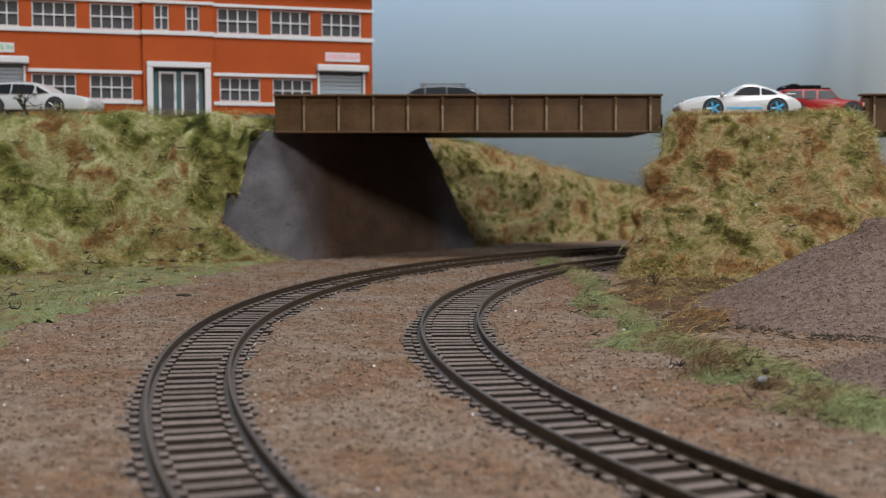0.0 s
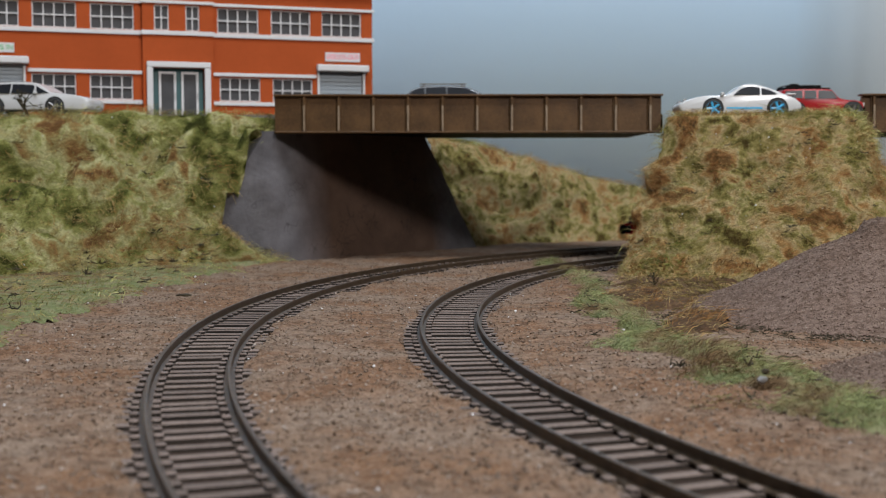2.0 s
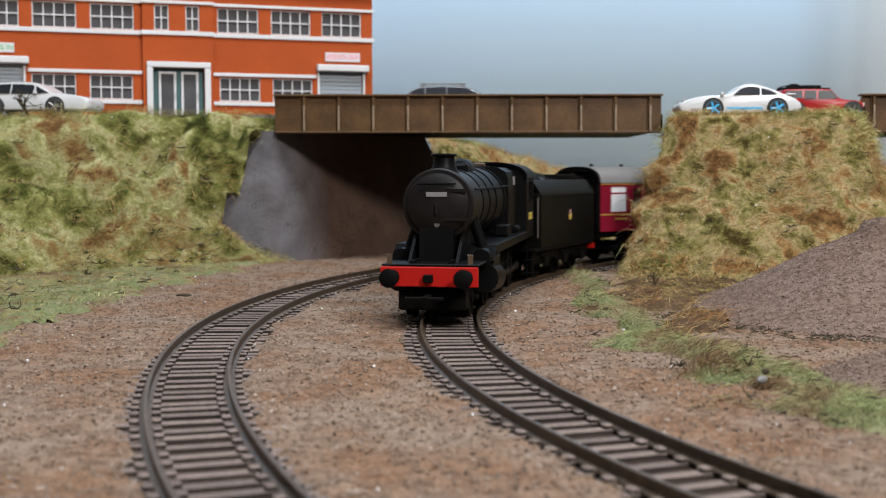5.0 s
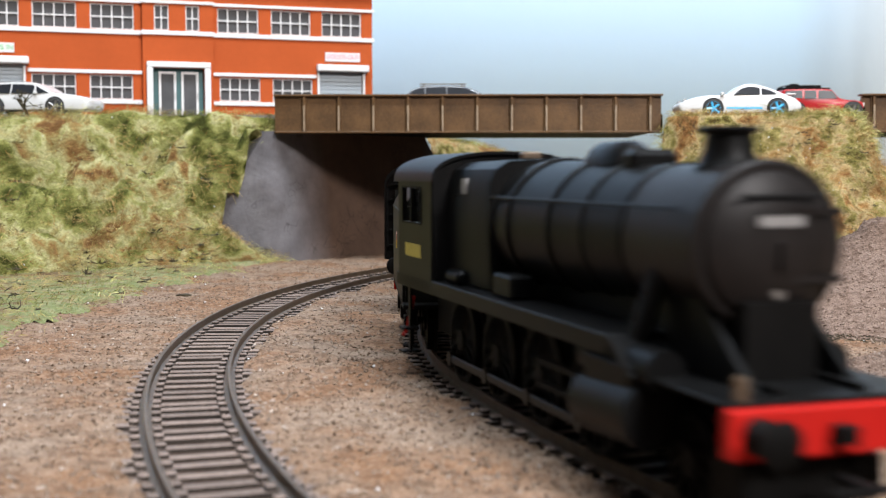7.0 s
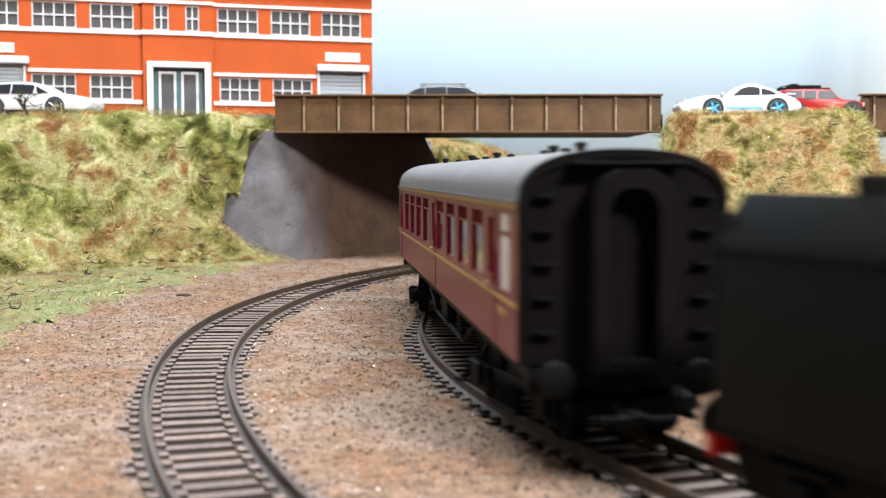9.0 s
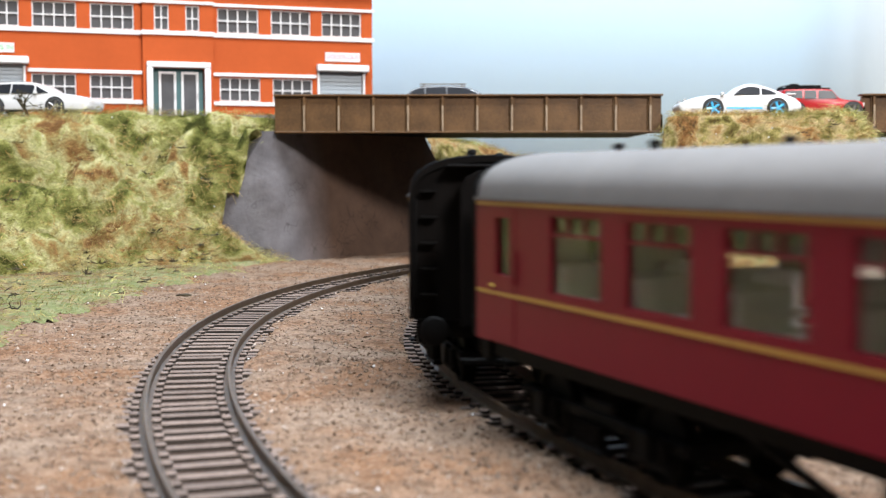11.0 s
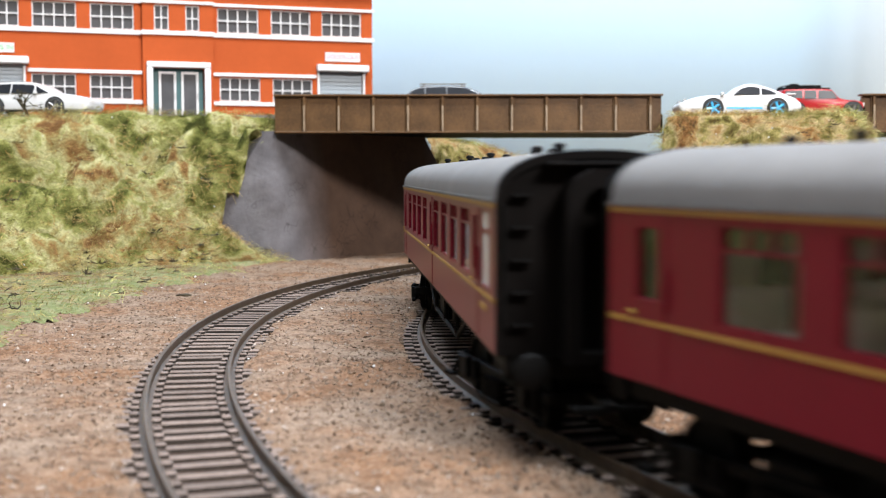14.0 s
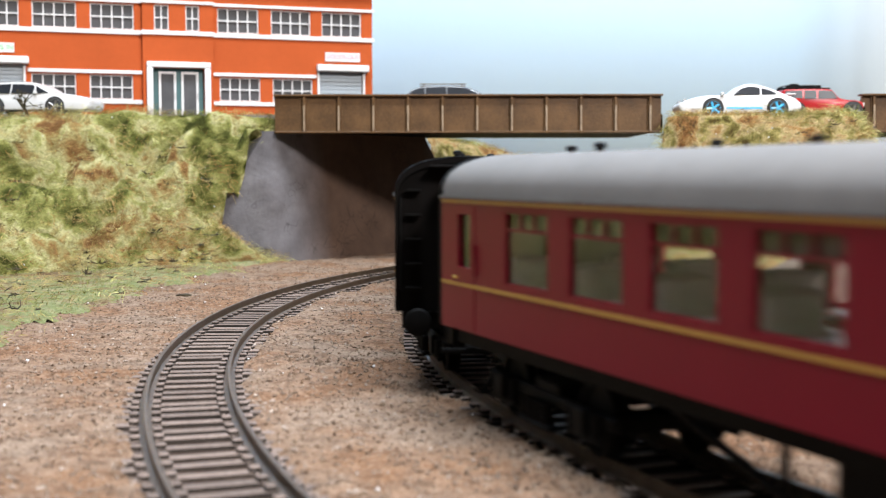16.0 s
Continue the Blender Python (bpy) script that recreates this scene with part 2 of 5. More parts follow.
def ground_z(x, y, gap):
    """Height of the scenery: nearly flat, the ballast drawn up over the sleepers' ends."""
    wob = 0.0032 * fbm(x, y, 8, 40)
    up = min(1.0, max(0.0, (gap + wob - 0.0104) / 0.0028))
    return -0.0012 + up * 0.0029 + (0.2 + 0.8 * up) * (0.0011 * fbm(x, y, 0, 14) + 0.0007 * fbm(x, y, 3, 90) + 0.00045 * noise.noise(Vector((x * 210, y * 210, 5))))


def sheet(name, xs, ys, zs, material):
    """One mesh from a grid of heights."""
    nx, ny = len(xs), len(ys)
    X, Y = np.meshgrid(xs, ys)
    co = np.stack([X, Y, zs], 2).reshape(-1, 3)
    i = np.arange(nx * ny).reshape(ny, nx)
    q = np.stack([i[:-1, :-1], i[:-1, 1:], i[1:, 1:], i[1:, :-1]], 2).reshape(-1, 4)
    me = bpy.data.meshes.new(name)
    me.from_pydata(co.tolist(), [], q.tolist())
    me.materials.append(material)
    me.shade_smooth()
    return new(name, me)


def make_ground():
    xs = np.concatenate([np.linspace(-1.6, -0.40, 12), np.arange(-0.34, 0.34, 0.0022), np.linspace(0.40, 1.6, 12)])
    ys = np.concatenate([np.linspace(-1.8, 0.08, 12), np.arange(0.10, 0.70, 0.0022), np.linspace(0.73, 1.4, 30)])
    X, Y = np.meshgrid(xs, ys)
    gap = track_gap(X, Y)
    z = np.array([[ground_z(x, y, g) for x, y, g in zip(rx, ry, rg)] for rx, ry, rg in zip(X, Y, gap)])
    return tagged(sheet("ground", xs, ys, z, BALLAST), "brown sandy fine ballast spread over the baseboard", "ground", kind="structure")


ground = make_ground()


def make_room():
    sky, n, l, b = shader("painted_sky", 0.85, 0, 0.2)
    c = n.new("ShaderNodeTexCoord")
    sep = n.new("ShaderNodeSeparateXYZ")
    l.new(c.outputs["Object"], sep.inputs[0])
    mr = n.new("ShaderNodeMapRange")
    mr.inputs[1].default_value, mr.inputs[2].default_value = 0.0, 0.5
    l.new(sep.outputs[2], mr.inputs[0])
    # foot painted paler: makes up in colour for light the lower board misses
    grad = ramp(n, l, mr.outputs[0], [(0.0, (0.72, 0.89, 1.0)), (0.35, (0.61, 0.82, 1.0)), (1.0, (0.50, 0.72, 1.0))])
    cloud = noise_tex(n, l, 3.0, 5, 0.55)
    wash = mix(n, l, ramp(n, l, cloud, [(0.4, (0, 0, 0)), (0.75, (0.5, 0.5, 0.5))]), grad, (0.66, 0.84, 1.0))
    # the board's colour turns grey-beige towards the bent corner
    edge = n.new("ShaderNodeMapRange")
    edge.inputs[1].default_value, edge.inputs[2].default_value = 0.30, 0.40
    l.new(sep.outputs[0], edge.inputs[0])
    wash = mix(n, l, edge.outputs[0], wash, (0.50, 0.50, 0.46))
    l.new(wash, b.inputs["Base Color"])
    bump(n, l, b, noise_tex(n, l, 90, 4), 0.3, 0.0006)
    # painted board: straight at the back, bent towards the viewer at one corner
    bm = bmesh.new()
    pts = [(-1.6, 1.02)] + [(x, 1.02) for x in (-1.0, -0.5, 0.0, 0.26)]
    for i in range(1, 13):
        a = math.radians(90 * i / 12)
        pts.append((0.26 + 0.22 * math.sin(a), 0.80 + 0.22 * math.cos(a)))
    pts += [(0.48, 0.62), (0.48, 0.48)]
    lo = [bm.verts.new((x, y, -0.01 if x < 0.35 else 0.058)) for x, y in pts]   # open below at the corner, where the line runs out
    hi = [bm.verts.new((x, y, 0.62)) for x, y in pts]
    for i in range(len(pts) - 1):
        bm.faces.new((lo[i], hi[i], hi[i + 1], lo[i + 1]))
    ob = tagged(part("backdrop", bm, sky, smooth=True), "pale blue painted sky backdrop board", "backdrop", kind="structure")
    so = ob.modifiers.new("thick", "SOLIDIFY")
    so.thickness = 0.008
    so.offset = 1
    # plain hall round the layout
    hall = paint("hall_wall_paint", (0.30, 0.29, 0.28), 0.9, 0, 0.05, 3)
    for nm, r in (("wall_south", (-1.64, 1.64, -1.84, -1.8, -0.02, 1.6)), ("wall_west", (-1.64, -1.6, -1.8, 1.4, -0.02, 1.6)), ("wall_east", (1.6, 1.64, -1.8, 1.4, -0.02, 1.6)), ("wall_north", (-1.64, 1.64, 1.4, 1.44, -0.02, 1.6))):
        tagged(part(nm, boxes(r), hall), "plain pale hall wall", "wall", kind="structure")
    tagged(part("ceiling", boxes((-1.64, 1.64, -1.84, 1.44, 1.6, 1.64)), paint("ceiling_paint", (0.75, 0.74, 0.72), 0.9, 0, 0.04, 3)), "plain pale hall ceiling", "ceiling", kind="structure")


make_room()


# ---- track ----
def sweep(line, s0, s1, step, prof):
    """Sweep a closed profile of (off, z) along a track."""
    bm = bmesh.new()
    secs = []
    for s in np.arange(s0, s1 + step / 2, step):
        sec = []
        for o, z in prof:
            x, y, t = on_line(line, s, o)
            sec.append((x, y, z))
        secs.append(sec)
    return loft(bm, secs)


def sleeper_mesh():
    bm = bmesh.new()
    box(bm, -0.0141, 0.0141, -0.0012, 0.0012, -0.0014, 0.0016, 0.0002)
    for sx in (-1, 1):
        for off in (-0.0021, 0.0021):
            c = sx * 0.0087 + off
            box(bm, c - 0.0009, c + 0.0009, -0.0011, 0.0011, 0.0014, 0.0024, 0.0002)
    me = bpy.data.meshes.new("sleeper")
    bm.to_mesh(me)
    bm.free()
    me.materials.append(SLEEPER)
    me.materials.append(SLEEPER_SHADE)
    # upward faces lighter, all others dark: shade painted by facing
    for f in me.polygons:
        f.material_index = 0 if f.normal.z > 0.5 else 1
    return me


SLEEPER_MESH = sleeper_mesh()


def make_track(line, s0, s1, label):
    tr = tagged(new("railway_track"), label, "railway track", "tracks", "structure")
    for sx in (-1, 1):
        c, zb, zt = sx * 0.0087, 0.0014, RAIL_TOP
        prof = [(c - 0.0013, zb), (c - 0.0013, zb + 0.0004), (c - 0.00035, zb + 0.0007), (c - 0.00035, zt - 0.0009), (c - 0.00045, zt - 0.0007),
                (c - 0.00045, zt - 0.0001), (c - 0.0003, zt), (c + 0.0003, zt), (c + 0.00045, zt - 0.0001), (c + 0.00045, zt - 0.0007),
                (c + 0.00035, zt - 0.0009), (c + 0.00035, zb + 0.0007), (c + 0.0013, zb + 0.0004), (c + 0.0013, zb)]
        part("rail", sweep(line, s0, s1, 0.008, prof), RAIL, tr, "dark weathered steel rail", smooth=False)
    part("track_bed", sweep(line, s0, s1, 0.008, [(-0.0150, -0.0012), (-0.0130, 0.0007), (0.0130, 0.0007), (0.0150, -0.0012)]), BED, tr, "dark brown ballast between the sleepers, gap shade in its colour", smooth=True)
    rnd = random.Random(5)
    for s in np.arange(s0, s1, 0.0068):
        x, y, t = on_line(line, s)
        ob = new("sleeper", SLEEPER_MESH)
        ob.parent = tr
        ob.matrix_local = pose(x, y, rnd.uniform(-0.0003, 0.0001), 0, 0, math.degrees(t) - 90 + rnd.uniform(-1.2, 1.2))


make_track(LINE_L, -0.10, 0.90, "curved model track with dark sleepers in ballast")
make_track(LINE_R, -0.40, 1.30, "curved model track carrying the passing train")


# ---- earthworks ----
def bank(name, toe, crest, back, label, seed, m, rows=26, rough=0.006):
    """A slope from a toe line over a crest to a back line, each a list of (x, y, z)."""
    def line(pts, n):
        p = np.array(pts)
        d = np.concatenate([[0], np.cumsum(np.hypot(*np.diff(p[:, :2], axis=0).T))])
        u = np.linspace(0, d[-1], n)
        return np.stack([np.interp(u, d, p[:, i]) for i in range(3)], 1)
    n = 90
    T, C, B = line(toe, n), line(crest, n), line(back, n)
    bm = bmesh.new()
    grid = []
    for j in range(rows + 5):
        row = []
        for i in range(n):
            if j <= rows:
                u = j / rows
                p = T[i] * (1 - u) + C[i] * u
                bulge = math.sin(u * math.pi)
                k = fbm(p[0], p[1] + p[2], seed, 16) * rough * 1.6 + fbm(p[0], p[1] + 2 * p[2], seed + 4, 50) * rough * 0.6
                row.append(bm.verts.new((p[0], p[1] - 0.3 * k * (0.3 + bulge), p[2] + k * min(1, bulge + 0.15) + 0.004 * bulge)))
            else:
                u = (j - rows) / 4
                p = C[i] * (1 - u) + B[i] * u
                row.append(bm.verts.new((p[0], p[1], p[2] + 0.001 * fbm(p[0], p[1], seed, 60))))
        grid.append(row)
    for a, b in zip(grid, grid[1:]):
        for i in range(n - 1):
            bm.faces.new((a[i], a[i + 1], b[i + 1], b[i]))
    bmesh.ops.recalc_face_normals(bm, faces=bm.faces)
    ob = part(name, bm, m, smooth=True)
    return tagged(ob, label, "embankment")


ROAD_Z = 0.0815
left_bank = bank("embankment", [(-0.70, 0.43, -.002), (-0.34, 0.475, -.002), (-0.22, 0.52, -.002), (-0.160, 0.575, -.002), (-0.142, 0.612, -.002), (-0.136, 0.632, -.002)],
     [(-0.70, 0.60, ROAD_Z - 0.002), (-0.34, 0.612, ROAD_Z - 0.003), (-0.19, 0.633, ROAD_Z - 0.003), (-0.14, 0.645, ROAD_Z), (-0.112, 0.648, ROAD_Z), (-0.0895, 0.646, ROAD_Z - 0.002)],
     [(-0.70, 0.66, ROAD_Z), (-0.34, 0.66, ROAD_Z), (-0.22, 0.66, ROAD_Z), (-0.14, 0.662, ROAD_Z), (-0.112, 0.664, ROAD_Z), (-0.092, 0.665, ROAD_Z - 0.003)],
     "steep grassy embankment of green and straw fibres beside the bridge", 1, TURF, rough=0.022)
foot_bank = bank("grass_bank", [(-0.175, 0.555, -.002), (-0.14, 0.588, -.002), (-0.112, 0.612, -.002), (-0.086, 0.632, -.002)],
     [(-0.175, 0.620, 0.046), (-0.140, 0.632, 0.034), (-0.112, 0.636, 0.014), (-0.086, 0.640, 0.0005)],
     [(-0.175, 0.64, 0.030), (-0.140, 0.648, 0.02), (-0.112, 0.648, 0.004), (-0.086, 0.645, -0.002)],
     "grassy foot of the embankment against the wing wall", 3, TURF, rough=0.008)
far_bank = bank("embankment", [(0.005, 0.775, -.002), (0.04, 0.80, -.002), (0.13, 0.84, -.002), (0.30, 0.86, -.002), (0.46, 0.80, -.002)],
     [(-0.012, 0.80, 0.075), (0.03, 0.84, 0.070), (0.10, 0.90, 0.049), (0.17, 0.93, 0.032), (0.46, 0.90, 0.026)],
     [(-0.012, 0.98, 0.078), (0.03, 0.98, 0.068), (0.10, 0.99, 0.044), (0.20, 1.0, 0.028), (0.46, 0.95, 0.02)],
     "rough grassy bank sloping down behind the bridge", 7, TURF_DRY, rough=0.016)


def mound_point(a, u):
    """The pier mound: a runs round it (0..1), u up (0..1)."""
    def ring(a, pts):
        k = a * len(pts)
        i = int(k) % len(pts)
        f = k - int(k)
        p, q = pts[i], pts[(i + 1) % len(pts)]
        return p[0] * (1 - f) + q[0] * f, p[1] * (1 - f) + q[1] * f
    base = [(0.079, 0.545), (0.094, 0.528), (0.13, 0.515), (0.18, 0.512), (0.222, 0.525), (0.236, 0.56), (0.246, 0.61), (0.248, 0.66), (0.235, 0.690), (0.205, 0.683), (0.168, 0.655), (0.115, 0.598)]
    top = [(0.113, 0.596), (0.117, 0.590), (0.135, 0.584), (0.17, 0.581), (0.194, 0.584), (0.206, 0.592), (0.216, 0.62), (0.226, 0.655), (0.222, 0.672), (0.200, 0.668), (0.160, 0.650), (0.122, 0.615)]
    bx, by = ring(a, base)
    tx, ty = ring(a, top)
    w = u ** 0.9
    return bx * (1 - w) + tx * w, by * (1 - w) + ty * w, 0.0797 * u - 0.002


def make_mound():
    bm = bmesh.new()
    n, rows = 96, 30
    grid = []
    for j in range(rows + 1):
        row = []
        for i in range(n):
            x, y, z = mound_point(i / n, j / rows)
            k = (fbm(x, y + z, 11, 30) * 0.008 + fbm(x, y + 2 * z, 12, 70) * 0.003) * min(1, (1 - j / rows) * 5)
            cx, cy = x - 0.168, y - 0.62
            d = math.hypot(cx, cy)
            row.append(bm.verts.new((x + cx / d * k, y + cy / d * k, z + 0.3 * k)))
        grid.append(row)
    for a, b in zip(grid, grid[1:]):
        for i in range(n):
            bm.faces.new((a[i], a[(i + 1) % n], b[(i + 1) % n], b[i]))
    bm.faces.new(grid[-1])
    bmesh.ops.recalc_face_normals(bm, faces=bm.faces)
    return tagged(part("pier_mound", bm, TURF_DRY, smooth=True), "steep mound of straw and green grass fibres carrying the road", "embankment")


mound = make_mound()


def make_heap(cx, cy, r, h, seed):
    bm = bmesh.new()
    n, rows = 72, 40
    prev = None
    for j in range(rows + 1):
        ring = []
        for i in range(n):
            a = 2 * math.pi * i / n
            rr = r * 1.12 * (j + 0.02) / rows * (1 + 0.06 * fbm(math.cos(a), math.sin(a), seed, 1.2))
            x, y = cx + rr * math.cos(a), cy + rr * math.sin(a)
            z = heap(x, y, cx, cy, r, h) + 0.0016 * fbm(x, y, seed, 50) * (1 - 0.7 * j / rows) - 0.0015
            ring.append(bm.verts.new((x, y, z)))
        if prev:
            for i in range(n):
                bm.faces.new((prev[i], prev[(i + 1) % n], ring[(i + 1) % n], ring[i]))
        else:
            bm.faces.new(ring)
        prev = ring
    bmesh.ops.recalc_face_normals(bm, faces=bm.faces)
    return part("gravel_heap", bm, GRAVEL, smooth=True)


heap_big = tagged(make_heap(0.158, 0.405, 0.078, 0.036, 3), "conical heap of reddish-brown fine gravel on the ground", "gravel heap", "gravel heaps")
heap_small = tagged(make_heap(0.122, 0.268, 0.042, 0.016, 9), "low spread heap of reddish-brown gravel beside the grass", "gravel heap", "gravel heaps")


# ---- bridge ----
def make_girder(x0, x1, y, z0, z1, label, panels, shift):
    g = thing("bridge_girder", label, "bridge girder", "bridge girders")
    part("web_plate", boxes((x0, x1, y, y + 0.0022, z0 + 0.0009, z1 - 0.0009)), GIRDER, g)
    part("top_flange", boxes((x0 - 0.0006, x1 + 0.0006, y - 0.0026, y + 0.005, z1 - 0.0011, z1), bevel=0.0003), GIRDER, g)
    part("bottom_flange", boxes((x0, x1, y - 0.0026, y + 0.005, z0, z0 + 0.0011), bevel=0.0003), GIRDER, g)
    step = 0.0186
    for i in range(panels):
        x = x0 + shift + i * step
        if x > x1 - 0.0012:
            x = x1 - 0.0012
        bm = bmesh.new()
        box(bm, x - 0.0007, x + 0.0007, y - 0.0022, y + 0.0001, z0 + 0.001, z1 - 0.001, 0.0003)
        box(bm, x - 0.0015, x + 0.0015, y - 0.0008, y + 0.0001, z0 + 0.001, z1 - 0.001, 0.0002)
        rib = part("stiffener", bm, GIRDER, g)
        part("worn_edge", boxes((x - 0.0005, x + 0.0006, y - 0.0025, y - 0.0022, z0 + 0.0012, z1 - 0.0060), bevel=0.0001), PALE_EDGE, rib, "pale edge of the stiffener")
    return g


GZ0, GZ1, GY = 0.0712, 0.0920, 0.640
make_girder(-0.0905, 0.1175, GY, GZ0, GZ1, "brown plate girder bridge side with upright stiffeners", 11, 0.0159)
make_girder(0.2255, 0.36, GY, GZ0, GZ1, "brown plate girder of the second span beyond the mound", 7, 0.006)
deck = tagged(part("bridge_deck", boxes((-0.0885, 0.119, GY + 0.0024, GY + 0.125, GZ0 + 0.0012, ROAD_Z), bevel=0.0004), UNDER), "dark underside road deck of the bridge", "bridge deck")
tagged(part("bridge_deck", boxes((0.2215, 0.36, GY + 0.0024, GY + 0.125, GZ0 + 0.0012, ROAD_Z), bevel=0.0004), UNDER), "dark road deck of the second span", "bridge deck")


def make_abutment():
    m, n, l, b = shader("grey_render", 0.8, 0, 0.3)
    big = noise_tex(n, l, 22, 5, 0.65)
    fine = noise_tex(n, l, 260, 4, 0.65)
    grey = ramp(n, l, big, [(0.3, (0.095, 0.089, 0.094)), (0.7, (0.175, 0.164, 0.170))])
    stain = mix(n, l, noise_tex(n, l, 9, 3), (0.055, 0.031, 0.02), (0.10, 0.06, 0.04))
    c = n.new("ShaderNodeTexCoord")
    s = n.new("ShaderNodeSeparateXYZ")
    l.new(c.outputs["Object"], s.inputs[0])
    # rust wash on the middle of the face
    a = n.new("ShaderNodeMapRange")
    for i, val in enumerate((0.012, 0.045, 0.0, 1.0)):
        a.inputs[1 + i].default_value = val
    l.new(s.outputs[0], a.inputs[0])
    e = n.new("ShaderNodeMapRange")
    for i, val in enumerate((0.150, 0.130, 0.0, 1.0)):
        e.inputs[1 + i].default_value = val
    l.new(s.outputs[0], e.inputs[0])
    mu = n.new("ShaderNodeMath")
    mu.operation = "MULTIPLY"
    l.new(a.outputs[0], mu.inputs[0])
    l.new(e.outputs[0], mu.inputs[1])
    col = mix(n, l, mu.outputs[0], grey, stain)
    # hairline cracks and damp marks in the render
    vo = n.new("ShaderNodeTexVoronoi")
    vo.feature = "DISTANCE_TO_EDGE"
    vo.inputs["Scale"].default_value = 70
    wob = n.new("ShaderNodeMix")
    wob.data_type = "VECTOR"
    wob.inputs[0].default_value = 0.06
    nz = n.new("ShaderNodeTexNoise")
    nz.inputs["Scale"].default_value = 55
    l.new(c.outputs["Object"], nz.inputs["Vector"])
    l.new(c.outputs["Object"], wob.inputs[4])
    l.new(nz.outputs["Color"], wob.inputs[5])
    l.new(wob.outputs[1], vo.inputs["Vector"])
    crack = ramp(n, l, vo.outputs["Distance"], [(0.0, (0.45, 0.43, 0.42)), (0.035, (1, 1, 1))])
    where = ramp(n, l, noise_tex(n, l, 30, 3), [(0.48, (0, 0, 0)), (0.62, (1, 1, 1))])
    col = mix(n, l, where, col, mix(n, l, 1.0, col, crack, "MULTIPLY"))
    col = mix(n, l, 0.6, col, ramp(n, l, noise_tex(n, l, 70, 5, 0.7), [(0.35, (0.55, 0.53, 0.52)), (0.65, (1, 1, 1))]), "MULTIPLY")
    l.new(col, b.inputs["Base Color"])
    bump(n, l, b, fine, 0.6, 0.0008)
    # own axes: x along the face, y into the bank; the wing wall bends away from it in one smooth curve
    turn = -7 - math.degrees(math.atan2(0.121, 0.103))
    R0 = 0.016
    tan0 = R0 * math.tan(math.radians(-turn / 2))

    def plan(u):
        """Place and inward normal at u along the face; the corner lies at 0."""
        arc = R0 * math.radians(-turn)
        if u > 0:
            return tan0 + u, 0.0, 0.0
        if u > -arc:
            a = -u / R0
            return tan0 - R0 * math.sin(a), R0 - R0 * math.cos(a), a
        a = math.radians(-turn)
        d = -u - arc
        return tan0 - R0 * math.sin(a) - d * math.cos(a), R0 - R0 * math.cos(a) + d * math.sin(a), a
    bm = bmesh.new()
    n_u, n_z = 70, 22
    rows = []
    for j in range(n_z + 1):
        z = -0.003 + (GZ0 + 0.0043) * j / n_z
        k = j / n_z
        u0 = -float(np.interp(z, [0.0, 0.008, 0.024, 0.040, 0.055, GZ0], [0.049, 0.049, 0.045, 0.036, 0.024, 0.013]))
        u1 = 0.168 * (1 - k) + 0.125 * k
        row = []
        for i in range(n_u + 1):
            u = u0 + (u1 - u0) * i / n_u
            x, y, a = plan(u)
            lean = 0.010 * k * min(1.0, max(0.0, u + 0.008) / 0.05) + 0.0009 * fbm(u, z, 2, 60)
            row.append(bm.verts.new((x + lean * math.sin(a), y + lean * math.cos(a), z)))
        rows.append(row)
    for p, q in zip(rows, rows[1:]):
        for i in range(n_u):
            bm.faces.new((p[i], p[i + 1], q[i + 1], q[i]))
    r = bmesh.ops.extrude_face_region(bm, geom=bm.faces[:])
    vs = [v for v in r["geom"] if isinstance(v, bmesh.types.BMVert)]
    bmesh.ops.translate(bm, verts=vs, vec=(0.004, 0.022, 0))
    bmesh.ops.recalc_face_normals(bm, faces=bm.faces)
    ob = part("abutment", bm, m, smooth=False)
    ob.matrix_world = pose(-0.0905, 0.640, 0, 0, 0, math.degrees(math.atan2(0.121, 0.103)))
    return tagged(ob, "grey rendered abutment wall with brown staining under the bridge", "bridge abutment")


make_abutment()

# road behind the embankment, building stands on it
tagged(part("road", boxes((-0.70, -0.0887, 0.655, 1.01, 0.0, ROAD_Z + 0.0005)), ROAD), "grey road level behind the embankment", "road", kind="structure")


# ---- building ----
def holed(bm, x0, x1, z0, z1, y0, y1, holes):
    """A wall in x, z from y0 to y1 with rectangular openings (x0, x1, z0, z1) through it."""
    xs = sorted({x0, x1, *[h[0] for h in holes], *[h[1] for h in holes]})
    zs = sorted({z0, z1, *[h[2] for h in holes], *[h[3] for h in holes]})
    xs = [x for x in xs if x0 <= x <= x1]
    zs = [z for z in zs if z0 <= z <= z1]
    solid = {}
    for i in range(len(xs) - 1):
        for j in range(len(zs) - 1):
            cx, cz = (xs[i] + xs[i + 1]) / 2, (zs[j] + zs[j + 1]) / 2
            solid[i, j] = not any(h[0] < cx < h[1] and h[2] < cz < h[3] for h in holes)
    vs = {}

    def v(i, y, j):
        k = (i, y, j)
        if k not in vs:
            vs[k] = bm.verts.new((xs[i], y, zs[j]))
        return vs[k]
    for (i, j), s in solid.items():
        if not s:
            continue
        bm.faces.new((v(i, y0, j), v(i + 1, y0, j), v(i + 1, y0, j + 1), v(i, y0, j + 1)))
        bm.faces.new((v(i, y1, j), v(i, y1, j + 1), v(i + 1, y1, j + 1), v(i + 1, y1, j)))
